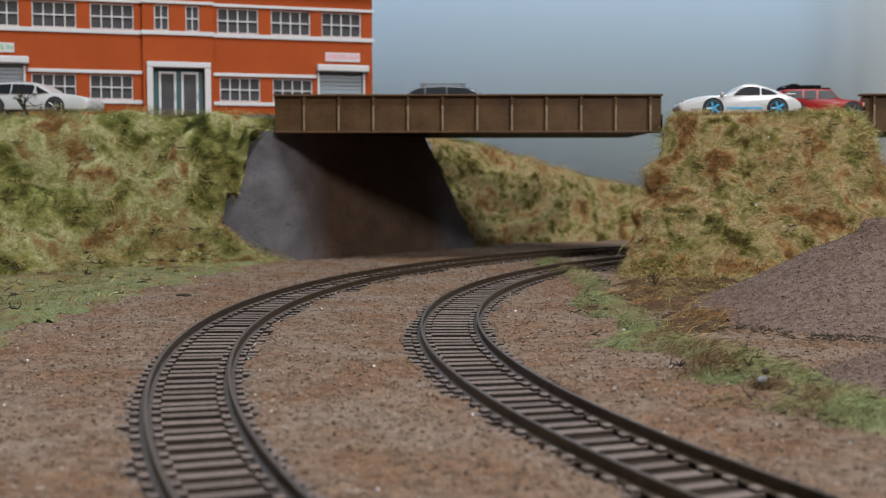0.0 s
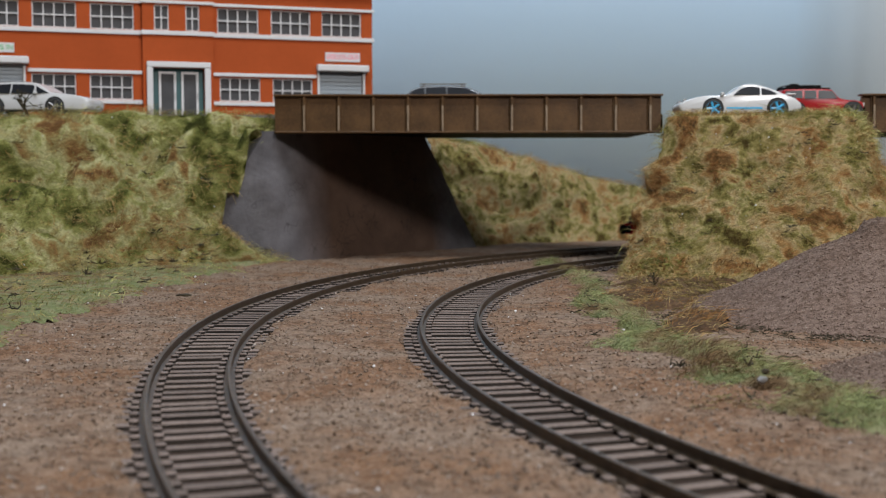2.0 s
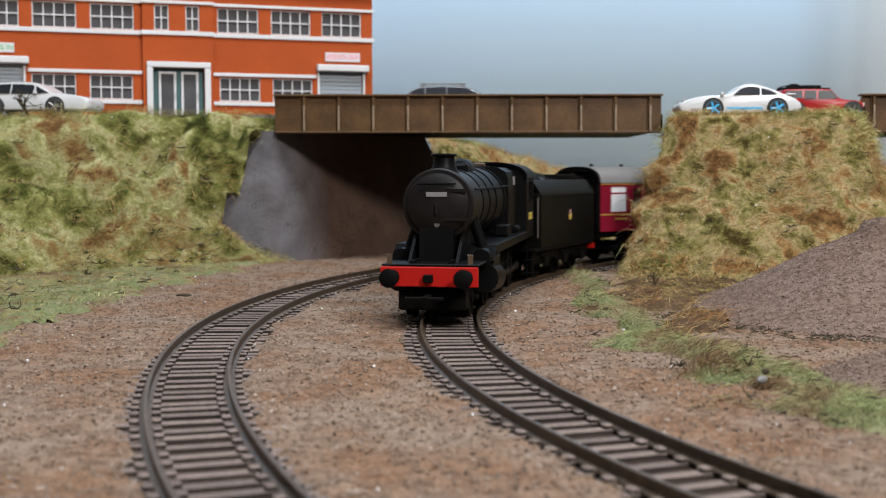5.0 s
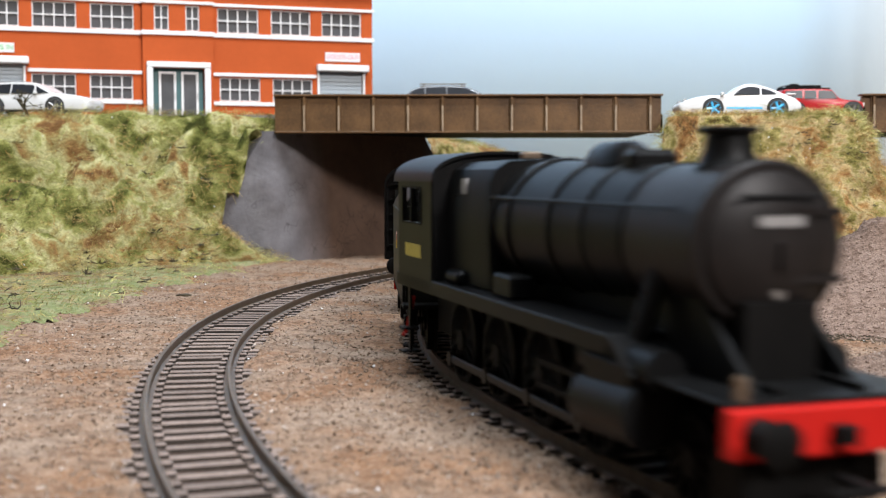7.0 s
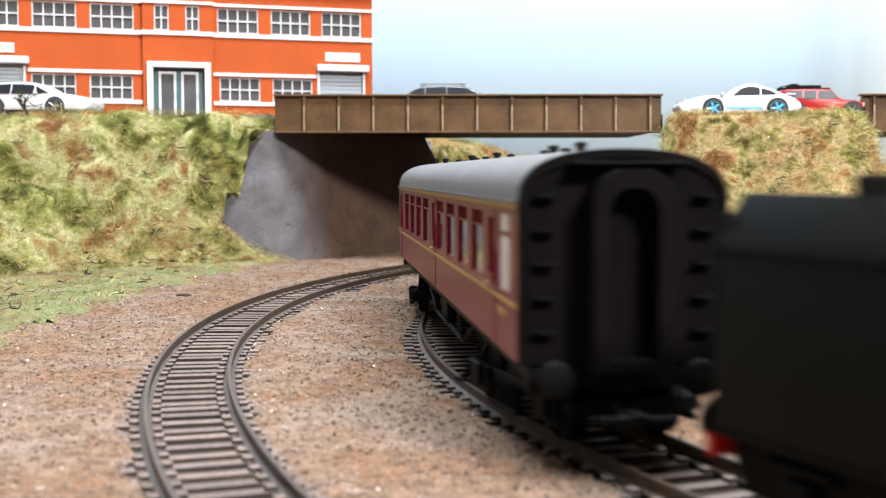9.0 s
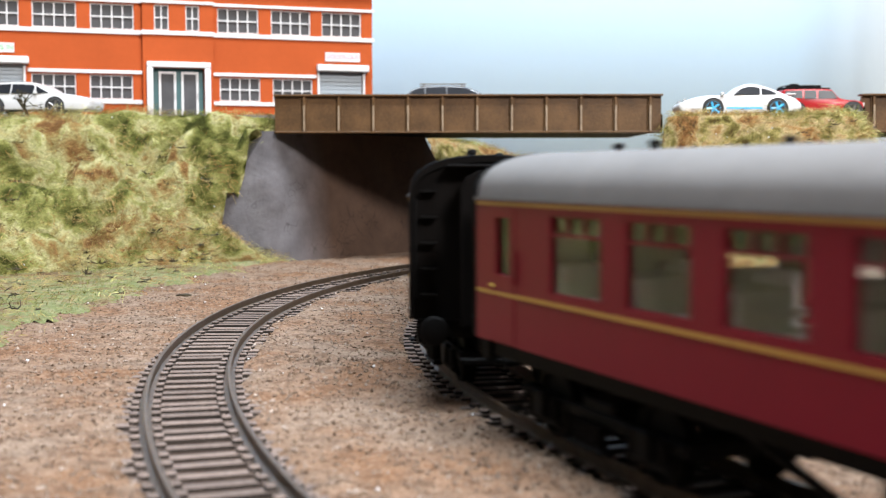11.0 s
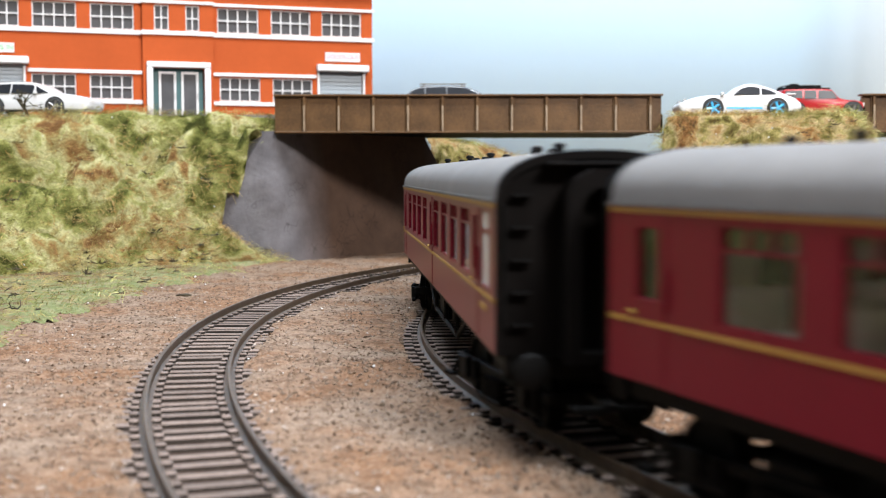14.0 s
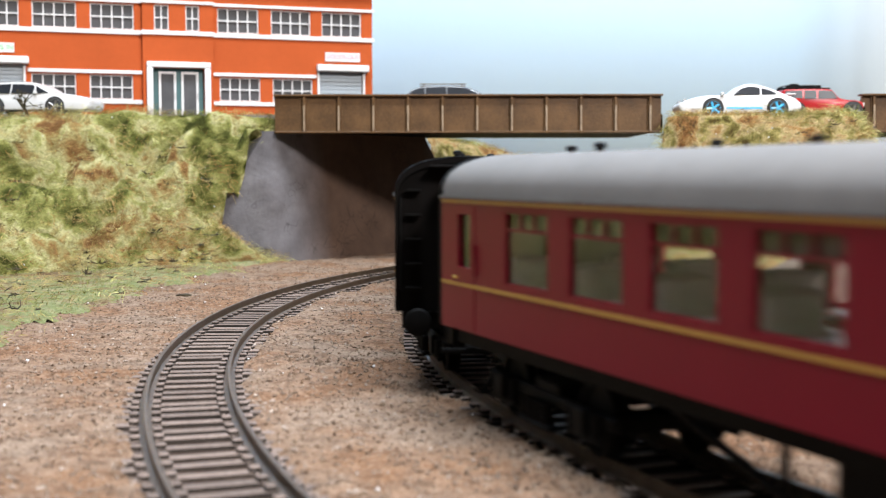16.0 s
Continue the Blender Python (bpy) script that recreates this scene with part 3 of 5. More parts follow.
        for a, b, near in (((i, j), (i, j + 1), (i - 1, j)), ((i + 1, j), (i + 1, j + 1), (i + 1, j)), ((i, j), (i + 1, j), (i, j - 1)), ((i, j + 1), (i + 1, j + 1), (i, j + 1))):
            if not solid.get(near, False):
                bm.faces.new((v(a[0], y0, a[1]), v(b[0], y0, b[1]), v(b[0], y1, b[1]), v(a[0], y1, a[1])))
    bmesh.ops.recalc_face_normals(bm, faces=bm.faces)
    return bm


def shared(bm, name, material):
    me = bpy.data.meshes.new(name)
    bm.to_mesh(me)
    bm.free()
    me.materials.append(material)
    return me


def make_window(g, x0, x1, z0, z1, y, cols):
    w = new("window")
    w.parent = g
    fr = part("frame", holed(bmesh.new(), x0, x1, z0, z1, y, y + 0.0012,
              [(x0 + 0.0007 + (x1 - x0 - 0.0007) * i / cols, x0 + (x1 - x0 - 0.0007) * (i + 1) / cols, z0 + 0.0007 + (z1 - z0 - 0.0007) * j / 2, z0 + (z1 - z0 - 0.0007) * (j + 1) / 2)
               for i in range(cols) for j in range(2)]), WHITE, w, "white glazing bars")
    me = shared(boxes((0, (x1 - x0 - 0.0007) / cols + 0.0004, 0, 0.0003, 0, (z1 - z0 - 0.0007) / 2 + 0.0004)), "pane", PANE)
    for i in range(cols):
        for j in range(2):
            p = new("pane", me)
            p.parent = w
            p.location = (x0 + (x1 - x0 - 0.0007) * i / cols + 0.0001, y + 0.0013, z0 + (z1 - z0 - 0.0007) * j / 2 + 0.0001)
    return w


def make_building():
    g = thing("factory_building", "orange-red two-storey factory with white bands and gridded windows", "building",
              m=pose(-0.0474, 0.80, 0, 0, 0, 17.85))
    BZ, H, L = ROAD_Z + 0.0006, 0.170, 0.345
    mir = 0.2575                                       # the front is alike on both sides of the entrance bay
    upper = [(-0.0343, -0.0075), (-0.068, -0.0419), (-0.1027, -0.0762)]
    upper += [(-mir - b, -mir - a) for a, b in upper]
    lower = [(-0.0672, -0.0408), (-0.1016, -0.0754)]
    lower += [(-mir - b, -mir - a) for a, b in lower]
    bay = [(-0.1336, -0.1427), (-0.1146, -0.1232)]
    bay = [(b, a) for a, b in bay]
    shut = [(-0.0362, -0.0067), (-0.2510, -0.2212)]
    upz, loz, shz = (0.1402, 0.1562), (0.0965, 0.1118), (BZ, 0.1172)
    holes = [(a, b, *upz) for a, b in upper] + [(a, b, *loz) for a, b in lower] + [(a, b, *shz) for a, b in shut]
    left = [h for h in holes if h[1] < -0.150]
    right = [h for h in holes if h[0] > -0.106]
    part("wall", holed(bmesh.new(), -0.1060, 0.0, BZ, H, 0, 0.004, right), BRICKRED, g)
    part("wall", holed(bmesh.new(), -L, -0.1500, BZ, H, 0, 0.004, left), BRICKRED, g)
    part("entrance_bay", holed(bmesh.new(), -0.1500, -0.1060, BZ, H, -0.0045, 0.0010, [(a, b, *upz) for a, b in bay] + [(-0.1440, -0.1120, BZ, 0.1168)]), BRICKRED, g)
    bm = boxes((-L, 0.0, 0.004, 0.055, BZ, 0.0855), (-0.004, 0.0, 0.0041, 0.055, 0.0855, H - 0.0001), (-L, -L + 0.004, 0.0041, 0.055, 0.0855, H - 0.0001), (-L, 0, 0.051, 0.055, 0.0855, H))
    part("rear_wall", bm, BRICKRED, g)
    part("roof", boxes((-L, 0.0, 0.004, 0.055, H, H + 0.003)), ROAD, g)
    part("parapet", boxes((-L, 0.001, -0.0055, 0.0, H + 0.0002, H + 0.004), bevel=0.0003), WHITE, g)
    for a, b in upper:
        make_window(g, a, b, *upz, 0.0012, 4)
    for a, b in lower:
        make_window(g, a, b, *loz, 0.0012, 4)
    for a, b in bay:
        make_window(g, a, b, *upz, -0.0035, 2)
    def band(x0, x1, z0, z1, y):
        part("white_band", boxes((x0, x1, y - 0.0012, y - 0.00005, z0, z1), bevel=0.0002), WHITE, g)
    for x0, x1, y in ((-0.1060, 0.0012, 0), (-L, -0.1500, 0), (-0.1508, -0.1052, -0.0045)):
        band(x0, x1, 0.1569, 0.1588, y)
        band(x0, x1, 0.1372, 0.1399, y)
    band(-0.1060, -0.0385, 0.1125, 0.1147, 0)
    band(-0.1060, -0.0385, 0.0937, 0.0962, 0)
    band(-0.2186, -0.1500, 0.1125, 0.1147, 0)
    band(-0.2186, -0.1500, 0.0937, 0.0962, 0)
    band(-L, -0.2535, 0.1125, 0.1147, 0)
    band(-L, -0.2535, 0.0937, 0.0962, 0)
    # white porch and double doors
    part("porch_frame", boxes((-0.1478, -0.1440, -0.0072, -0.0046, BZ, 0.1168), (-0.1118, -0.1080, -0.0072, -0.0046, BZ, 0.1168), (-0.1478, -0.1080, -0.0074, -0.0046, 0.1169, 0.1204), bevel=0.0003), WHITE, g)
    part("door_surround", boxes((-0.1438, -0.1122, -0.001, 0.0005, BZ, 0.1166)), TEAL, g)
    for x in (-0.1402, -0.1262):
        d = part("door", holed(bmesh.new(), x, x + 0.0108, BZ + 0.0005, 0.1145, -0.0022, -0.0012, [(x + 0.0014, x + 0.0094, BZ + 0.003, 0.1131)]), WHITE, g, "white-framed glazed door leaf")
        part("pane", boxes((x + 0.0013, x + 0.0095, -0.0016, -0.00135, BZ + 0.0029, 0.1132)), PANE, d)
        part("handle", boxes((x + 0.0100, x + 0.0104, -0.0028, -0.0023, 0.097, 0.101)), STEEL, d)
    for k, (a, b) in enumerate(shut):
        s = part("roller_shutter", boxes((a, b, 0.0022, 0.0030, shz[0], shz[1])), SHUTTER, g, "pale grey slatted roller shutter")
        slat = shared(boxes((a, b, 0.0014, 0.0022, 0, 0.00235), bevel=0.0002), "slat", SHUTTER)
        for z in np.arange(shz[0], shz[1] - 0.0026, 0.0026):
            o = new("slat", slat)
            o.parent = s
            o.location.z = z
        part("hood", boxes((a - 0.002, b + 0.0035, -0.005, -0.0001, 0.1172, 0.1216), bevel=0.0006), WHITE, g)
        part("jamb", boxes((a - 0.0014, a, -0.0012, 0.001, BZ, 0.1171)), WHITE, g)
        part("jamb", boxes((b, b + 0.0014, -0.0012, 0.001, BZ, 0.1171)), WHITE, g)
    # sign boards over the two shutters
    for (x0, x1), mt, words, lab in (((-0.0323, -0.0087), PINK, "GOODS OUT", "small white sign board lettered in pink"), ((-0.2480, -0.2261), GREEN, "GOODS IN", "small white sign board lettered in green")):
        s = part("sign_board", boxes((x0, x1, -0.0010, -0.0001, 0.1240, 0.1298), bevel=0.0001), WHITE, g, lab)
        cu = bpy.data.curves.new("lettering", "FONT")
        cu.body, cu.size, cu.extrude, cu.align_x, cu.align_y = words, 0.0041, 0.0001, "CENTER", "CENTER"
        tmp = new("lettering", cu)
        me = bpy.data.meshes.new_from_object(tmp)
        bpy.data.objects.remove(tmp)
        wide = max(v.co.x for v in me.vertices) - min(v.co.x for v in me.vertices)
        me.transform(pose((x0 + x1) / 2, -0.0012, 0.1269, 90, 0, 0) @ Matrix.Diagonal(((x1 - x0 - 0.0014) / wide, 1.15, 1, 1)))
        me.materials.append(mt)
        new("lettering", me).parent = s
    return g


make_building()


# ---- cars ----
def make_car(label, colour, outline, belt, hw, wheels, r, rim, windows, group="parked cars", tuck=0.80, extras=()):
    """A car: side outline (x forward, z up), belt height above which the cabin narrows, half width, wheel places and radius, side windows as outlines."""
    c = thing("car", label, "car", group)
    top = max(z for x, z in outline)

    def width(z, base):
        if z <= belt:
            return base
        return base * (1 - (1 - tuck) * ((z - belt) / (top - belt)))
    for k in range(2):
        outline = [p for (x, z), (u, w) in zip(outline, outline[1:] + outline[:1]) for p in ((x * 0.78 + u * 0.22, z * 0.78 + w * 0.22), (x * 0.22 + u * 0.78, z * 0.22 + w * 0.78))]
    mid = sum(x for x, z in outline) / len(outline)
    zc = sum(z for x, z in outline) / len(outline)
    secs = []
    for k, sh in ((-1.0, 0.90), (-0.985, 0.95), (-0.93, 0.98), (-0.8, 0.995), (-0.5, 1.0), (0.5, 1.0), (0.8, 0.995), (0.93, 0.98), (0.985, 0.95), (1.0, 0.90)):
        secs.append([(mid + (x - mid) * sh, width(z, hw) * k, zc + (z - zc) * sh) for x, z in outline])
    bm = loft(bmesh.new(), secs)
    part("body", bm, colour, c, smooth=True)
    for w in windows:
        for sy in (-1, 1):
            bm = bmesh.new()
            a = [bm.verts.new((x, sy * (width(z, hw) + 0.00012), z)) for x, z in w]
            b = [bm.verts.new((x, sy * (width(z, hw) - 0.0007), z)) for x, z in w]
            n = len(a)
            bm.faces.new(a)
            bm.faces.new(b[::-1])
            for i in range(n):
                bm.faces.new((a[i], b[i], b[(i + 1) % n], a[(i + 1) % n]))
            bmesh.ops.recalc_face_normals(bm, faces=bm.faces)
            part("side_window", bm, CARGLASS, c)
    for wx in wheels:
        for sy in (-1, 1):
            part("wheel_arch", cyl(bmesh.new(), (wx, sy * hw * 0.90, r * 1.02), (wx, sy * (hw + 0.00005), r * 1.02), r * 1.18), TYRE, c)
            w = part("wheel", lathe(bmesh.new(), (wx, sy * hw * 0.86, r), (0, sy, 0), [(0, r * 0.9), (0.0005, r), (hw * 0.16, r), (hw * 0.16 + 0.0004, r * 0.92), (hw * 0.16 + 0.0005, r * 0.72)]), TYRE, c, "black tyre")
            bm = lathe(bmesh.new(), (wx, sy * hw * 0.86, r), (0, sy, 0), [(hw * 0.1, r * 0.8), (hw * 0.16 + 0.0006, r * 0.8), (hw * 0.16 + 0.0002, r * 0.68), (hw * 0.14, r * 0.2), (hw * 0.17, r * 0.15)])
            for i in range(5):
                a = 2 * math.pi * i / 5
                cyl(bm, (wx, sy * (hw * 1.02 + 0.0004), r), (wx + math.cos(a) * r * 0.72, sy * (hw * 1.02 + 0.0004), r + math.sin(a) * r * 0.72), r * 0.14, n=6)
            part("rim", bm, rim, w)
    for name, bmf, mt in extras:
        part(name, bmf(), mt, c)
    return c


def mm(*pts):
    return [(x / 1000, z / 1000) for x, z in pts]


sports = make_car("white low sports coupe with bright blue wheels", CARWHITE,
    mm((28.4, 2.6), (29.9, 3.6), (30.4, 5.4), (29.8, 7.0), (27.8, 8.2), (25.0, 9.2), (21.5, 10.2), (17.6, 11.0), (12.6, 11.1), (5.0, 11.5), (0.4, 14.6), (-1.8, 16.4), (-5, 17.1), (-9.5, 17.0), (-14.5, 15.6), (-20.5, 13.2), (-25.6, 10.9), (-30, 9.2), (-32.2, 6.8), (-32.2, 3.2), (-24, 2.2), (24, 2.0), (28, 2.2)),
    11.0 / 1000, 0.0118, (0.0128, -0.0195), 0.0046, BLUE,
    [mm((2.4, 11.5), (-1.4, 14.5), (-4.6, 15.6), (-8.0, 15.6), (-10.8, 15.1), (-10.8, 11.4)), mm((-11.6, 11.4), (-11.6, 14.9), (-15.0, 14.1), (-19.4, 11.9), (-18.0, 11.4))],
    extras=[("side_stripe", lambda: boxes((-0.012, 0.006, -0.01195, -0.0115, 0.0042, 0.0052)), BLUE),
            ("side_stripe", lambda: boxes((-0.012, 0.006, 0.0115, 0.01195, 0.0042, 0.0052)), BLUE),
            ("rear_spoiler", lambda: boxes((-0.0295, -0.0245, -0.009, 0.009, 0.0116, 0.0123), bevel=0.0003), CARWHITE),
            ("headlight", lambda: lathe(bmesh.new(), (0.0268, -0.0085, 0.0082), (0.7, 0, 0.7), [(0, 0.0017), (0.0009, 0.0014), (0.0012, 0.0005)]), STEEL),
            ("headlight", lambda: lathe(bmesh.new(), (0.0268, 0.0085, 0.0082), (0.7, 0, 0.7), [(0, 0.0017), (0.0009, 0.0014), (0.0012, 0.0005)]), STEEL),
            ("tail_light", lambda: boxes((-0.0312, -0.029, 0.0070, 0.0112, 0.0082, 0.0096), (-0.0312, -0.029, -0.0112, -0.0070, 0.0082, 0.0096)), RED),
            ("door_mirror", lambda: boxes((0.0075, 0.0092, 0.0116, 0.0134, 0.0112, 0.0126), (0.0075, 0.0092, -0.0134, -0.0116, 0.0112, 0.0126), bevel=0.0003), CARWHITE)])
sports.matrix_world = pose(0.1500, 0.613, 0.0776, 0, 0, 178)

suv = make_car("red four-wheel-drive with black roof and roof rack", CARRED,
    mm((22.6, 4), (22.8, 8.6), (21, 10.2), (9.8, 11.0), (6.4, 15.8), (4.4, 16.9), (-19, 16.9), (-21, 15.8), (-22, 10), (-22, 4), (-18, 3), (18, 3)),
    10.8 / 1000, 0.0118, (0.0165, -0.0135), 0.0046, STEEL,
    [mm((8.6, 11.4), (5.6, 15.6), (-1.6, 15.8), (-1.6, 11.4)), mm((-2.8, 11.4), (-2.8, 15.8), (-9.0, 15.8), (-9.0, 11.4)), mm((-10.2, 11.4), (-10.2, 15.8), (-19, 15.6), (-20, 11.4))], tuck=0.9,
    extras=[("roof_panel", lambda: boxes((-0.0200, 0.0048, -0.0104, 0.0104, 0.0165, 0.0173), bevel=0.0003), UNDER),
            ("roof_rack", lambda: boxes(*[(x, x + 0.0006, -0.0095, 0.0095, 0.0181, 0.0187) for x in np.arange(-0.019, 0.0, 0.0045)], (-0.019, 0.0, -0.0098, -0.0092, 0.0172, 0.0187), (-0.019, 0.0, 0.0092, 0.0098, 0.0172, 0.0187)), UNDER),
            ("luggage_box", lambda: boxes((-0.0155, -0.0105, -0.006, 0.006, 0.0172, 0.0198), bevel=0.0008), UNDER),
            ("bumper", lambda: boxes((0.0218, 0.0234, -0.0115, 0.0115, 0.0042, 0.0068), bevel=0.0004), UNDER),
            ("headlight", lambda: boxes((0.0214, 0.0228, -0.0110, -0.0080, 0.0074, 0.0092), (0.0214, 0.0228, 0.0080, 0.0110, 0.0074, 0.0092)), CARWHITE)])
suv.matrix_world = pose(0.2040, 0.650, 0.0780, 0, 0, -3)

estate = make_car("white estate car with dark windows parked by the bank", CARWHITE,
    mm((37.0, 2.6), (38.6, 3.8), (39.0, 6.8), (38.2, 9.0), (35.4, 10.4), (27.0, 11.8), (19.0, 12.6), (16.0, 13.2), (12, 16.0), (7, 18.6), (0.6, 19.0), (-12, 19.0), (-20, 17.4), (-24.5, 14), (-25.6, 10), (-25.4, 4), (-22, 3), (30, 3)),
    11.8 / 1000, 0.0130, (0.0193, -0.0150), 0.0048, STEEL,
    [mm((8.7, 12.0), (8.4, 16.6), (10.8, 15.2), (15.8, 12.6)), mm((7.6, 12.0), (7.2, 16.8), (5, 17.2), (-5, 17.6), (-5.6, 12.4)), mm((-6.6, 12.4), (-6.2, 17.6), (-15, 17.4), (-19.2, 15.2), (-18.6, 12.8))],
    extras=[("headlight", lambda: boxes((0.0305, 0.0345, -0.0122, -0.0080, 0.0068, 0.0084), (0.0305, 0.0345, 0.0080, 0.0122, 0.0068, 0.0084), bevel=0.0004), STEEL),
            ("roof_rail", lambda: boxes((-0.016, 0.002, -0.0098, -0.0092, 0.0184, 0.0192), (-0.016, 0.002, 0.0092, 0.0098, 0.0184, 0.0192)), STEEL),
            ("door_mirror", lambda: boxes((0.0075, 0.0095, 0.0126, 0.0144, 0.0118, 0.0134), (0.0075, 0.0095, -0.0144, -0.0126, 0.0118, 0.0134), bevel=0.0003), CARWHITE)])
estate.matrix_world = pose(-0.2345, 0.676, 0.0822, 0, 0, -4)

grey_car = make_car("dark grey estate car crossing the bridge deck", CARGREY,
    mm((30, 4.5), (30, 8.4), (27, 10.4), (18, 11.6), (12.5, 16.6), (8, 18.2), (-8, 18.8), (-20, 18.0), (-27.5, 15.0), (-30, 11.6), (-30.5, 4.5), (-25, 3), (25, 3)),
    11.6 / 1000, 0.0120, (0.0185, -0.0175), 0.0047, STEEL,
    [mm((15.5, 12.3), (10.5, 16.5), (5.5, 17.5), (5, 12.3)), mm((4, 12.3), (4.3, 17.5), (-7, 17.9), (-7.5, 12.3)), mm((-8.5, 12.3), (-8.2, 17.9), (-19, 17.3), (-25, 14.2), (-25, 12.5))],
    extras=[("roof_rail", lambda: boxes((-0.019, 0.008, -0.0094, -0.0087, 0.0193, 0.0200), (-0.019, 0.008, 0.0087, 0.0094, 0.0193, 0.0200), (-0.017, -0.016, -0.0094, -0.0087, 0.0182, 0.0194), (0.005, 0.006, -0.0094, -0.0087, 0.0182, 0.0194), (-0.017, -0.016, 0.0087, 0.0094, 0.0182, 0.0194), (0.005, 0.006, 0.0087, 0.0094, 0.0182, 0.0194)), STEEL)])
grey_car.matrix_world = pose(-0.0055, 0.700, ROAD_Z + 0.0002, 0, 0, 180)


# ---- train ----
PACE = 0.110                                               # metres a second along the track, easing off a little from 9 s on
LOCO_S, TENDER_S = 0.8241, 0.9400                          # leading axles at the start
COACH_S = (1.0735, 1.3490, 1.6193, 1.8905)                 # leading bogies
WINDOW_GLASS = clear_glass("coach_glass")
FROST = paint("frosted_white_pane", (0.70, 0.70, 0.70), 0.25, 0, 0.05, 60)
SEAT = paint("tan_coach_seat", (0.40, 0.32, 0.30), 0.8, 0, 0.25, 90)
INSIDE = paint("brown_coach_lining", (0.52, 0.46, 0.42), 0.7, 0, 0.1, 60)
VENT = glass_like("dark_red_ventilator", (0.05, 0.012, 0.014), 0.2, 0.5)
BELLOWS = paint("black_brown_bellows", (0.0030, 0.0024, 0.0021), 0.65, 0, 0.3, 150, 0.00008, 0.05)
BRONZE = paint("smokebox_black", (0.008, 0.0065, 0.006), 0.45, 0.0, 0.4, 60, 0.00008, 0.15)
COAL = per_island("coal_lumps", [(0.008, 0.008, 0.008), (0.02, 0.02, 0.02), (0.013, 0.012, 0.012)], 0.4)
OLIVE = paint("tender_black", (0.0042, 0.0041, 0.0033), 0.42, 0, 0.3, 60, 0.00008, 0.08)
CREST = paint("crest_gold", (0.60, 0.42, 0.08), 0.5, 0, 0.2, 300)
PINKISH = paint("crest_pink", (0.42, 0.22, 0.18), 0.5, 0, 0.2, 300)
PLATE = paint("pale_plate", (0.17, 0.165, 0.16), 0.5, 0, 0.1, 200)


def wheelset(parent, x, r, spokes=0, rim=STEEL):
    """Two wheels on an axle across the track; its origin is the axle's middle."""
    bm = bmesh.new()
    for sy in (-1, 1):
        y = sy * 0.0087
        lathe(bm, (0, y - sy * 0.0012, 0), (0, sy, 0), [(0, r + 0.0007), (0.0006, r + 0.0007), (0.0008, r), (0.0026, r * 0.99), (0.0027, r * 0.86), (0.0019, r * 0.84)] + ([(0.0018, r * 0.2), (0.0030, r * 0.18)] if not spokes else [(0.0010, r * 0.83)]), n=28)
        for i in range(spokes):
            a = 2 * math.pi * i / spokes
            cyl(bm, (0, y + sy * 0.0010, 0), (math.cos(a) * r * 0.85, y + sy * 0.0010, math.sin(a) * r * 0.85), 0.0006, 0.0005, n=6)
        if spokes:
            cyl(bm, (0, y, 0), (0, y + sy * 0.0020, 0), 0.0022, n=14)
            box(bm, -r * 0.75, -r * 0.30, y + 0.0004 * sy - 0.0003, y + 0.0004 * sy + 0.0009, -r * 0.42, r * 0.42, 0.0004)
            cyl(bm, (r * 0.42, y, 0), (r * 0.42, y + sy * 0.0034, 0), 0.0009, n=10)
    cyl(bm, (0, -0.0085, 0), (0, 0.0085, 0), 0.0012, n=10)
    ob = part("wheelset", bm, UNDER, parent)
    ob.location = (x, 0, r)
    return ob


def make_bogie(parent, x):
    b = boxes((-0.026, 0.026, -0.0118, -0.0104, 0.0058, 0.0078), (-0.026, 0.026, 0.0104, 0.0118, 0.0058, 0.0078), (-0.005, 0.005, -0.0112, 0.0112, 0.0050, 0.0095), (-0.0264, -0.0250, -0.0112, 0.0112, 0.0055, 0.0080), (0.0250, 0.0264, -0.0112, 0.0112, 0.0055, 0.0080), bevel=0.0003)
    for sy in (-1, 1):
        for ax in (-0.0168, 0.0168):
            y = sy * 0.0122
            box(b, ax - 0.0021, ax + 0.0021, min(y, y + sy * 0.0014), max(y, y + sy * 0.0014), 0.0040, 0.0084, 0.0004)
            box(b, ax - 0.0062, ax + 0.0062, min(y - sy * 0.0006, y + sy * 0.0006), max(y - sy * 0.0006, y + sy * 0.0006), 0.0030, 0.0042, 0.0003)
            for k in (-0.0044, 0.0044):
                cyl(b, (ax + k, y, 0.0040), (ax + k, y, 0.0078), 0.0010, n=8)
        for k in (-0.003, 0.0, 0.003):
            cyl(b, (k, sy * 0.0126, 0.0026), (k, sy * 0.0126, 0.0062), 0.0012, n=8)
        box(b, -0.006, 0.006, sy * 0.0126 - 0.0012, sy * 0.0126 + 0.0012, 0.0018, 0.0028, 0.0003)
        # footstep and brake rigging at the ends
        box(b, -0.0285, -0.0245, sy * 0.0130 - 0.0010, sy * 0.0130 + 0.0010, 0.0030, 0.0036)
        cyl(b, (-0.0265, sy * 0.0125, 0.0035), (-0.0245, sy * 0.0115, 0.0070), 0.0005, n=6)
    ob = part("bogie", b, UNDER, parent, "black sprung bogie")
    ob.location = (x, 0, 0)
    return ob, [wheelset(ob, -0.0168, 0.0063), wheelset(ob, 0.0168, 0.0063)]


def roof_arc(hw, z0, z1, n=18):
    """Half-ellipse from eave to eave, flatter on top."""
    pts = []
    for i in range(n + 1):
        a = math.pi * i / n
        c, s = math.cos(a), math.sin(a)
        pts.append((hw * math.copysign(abs(c) ** 0.82, c), z0 + (z1 - z0) * s ** 0.78))
    return pts


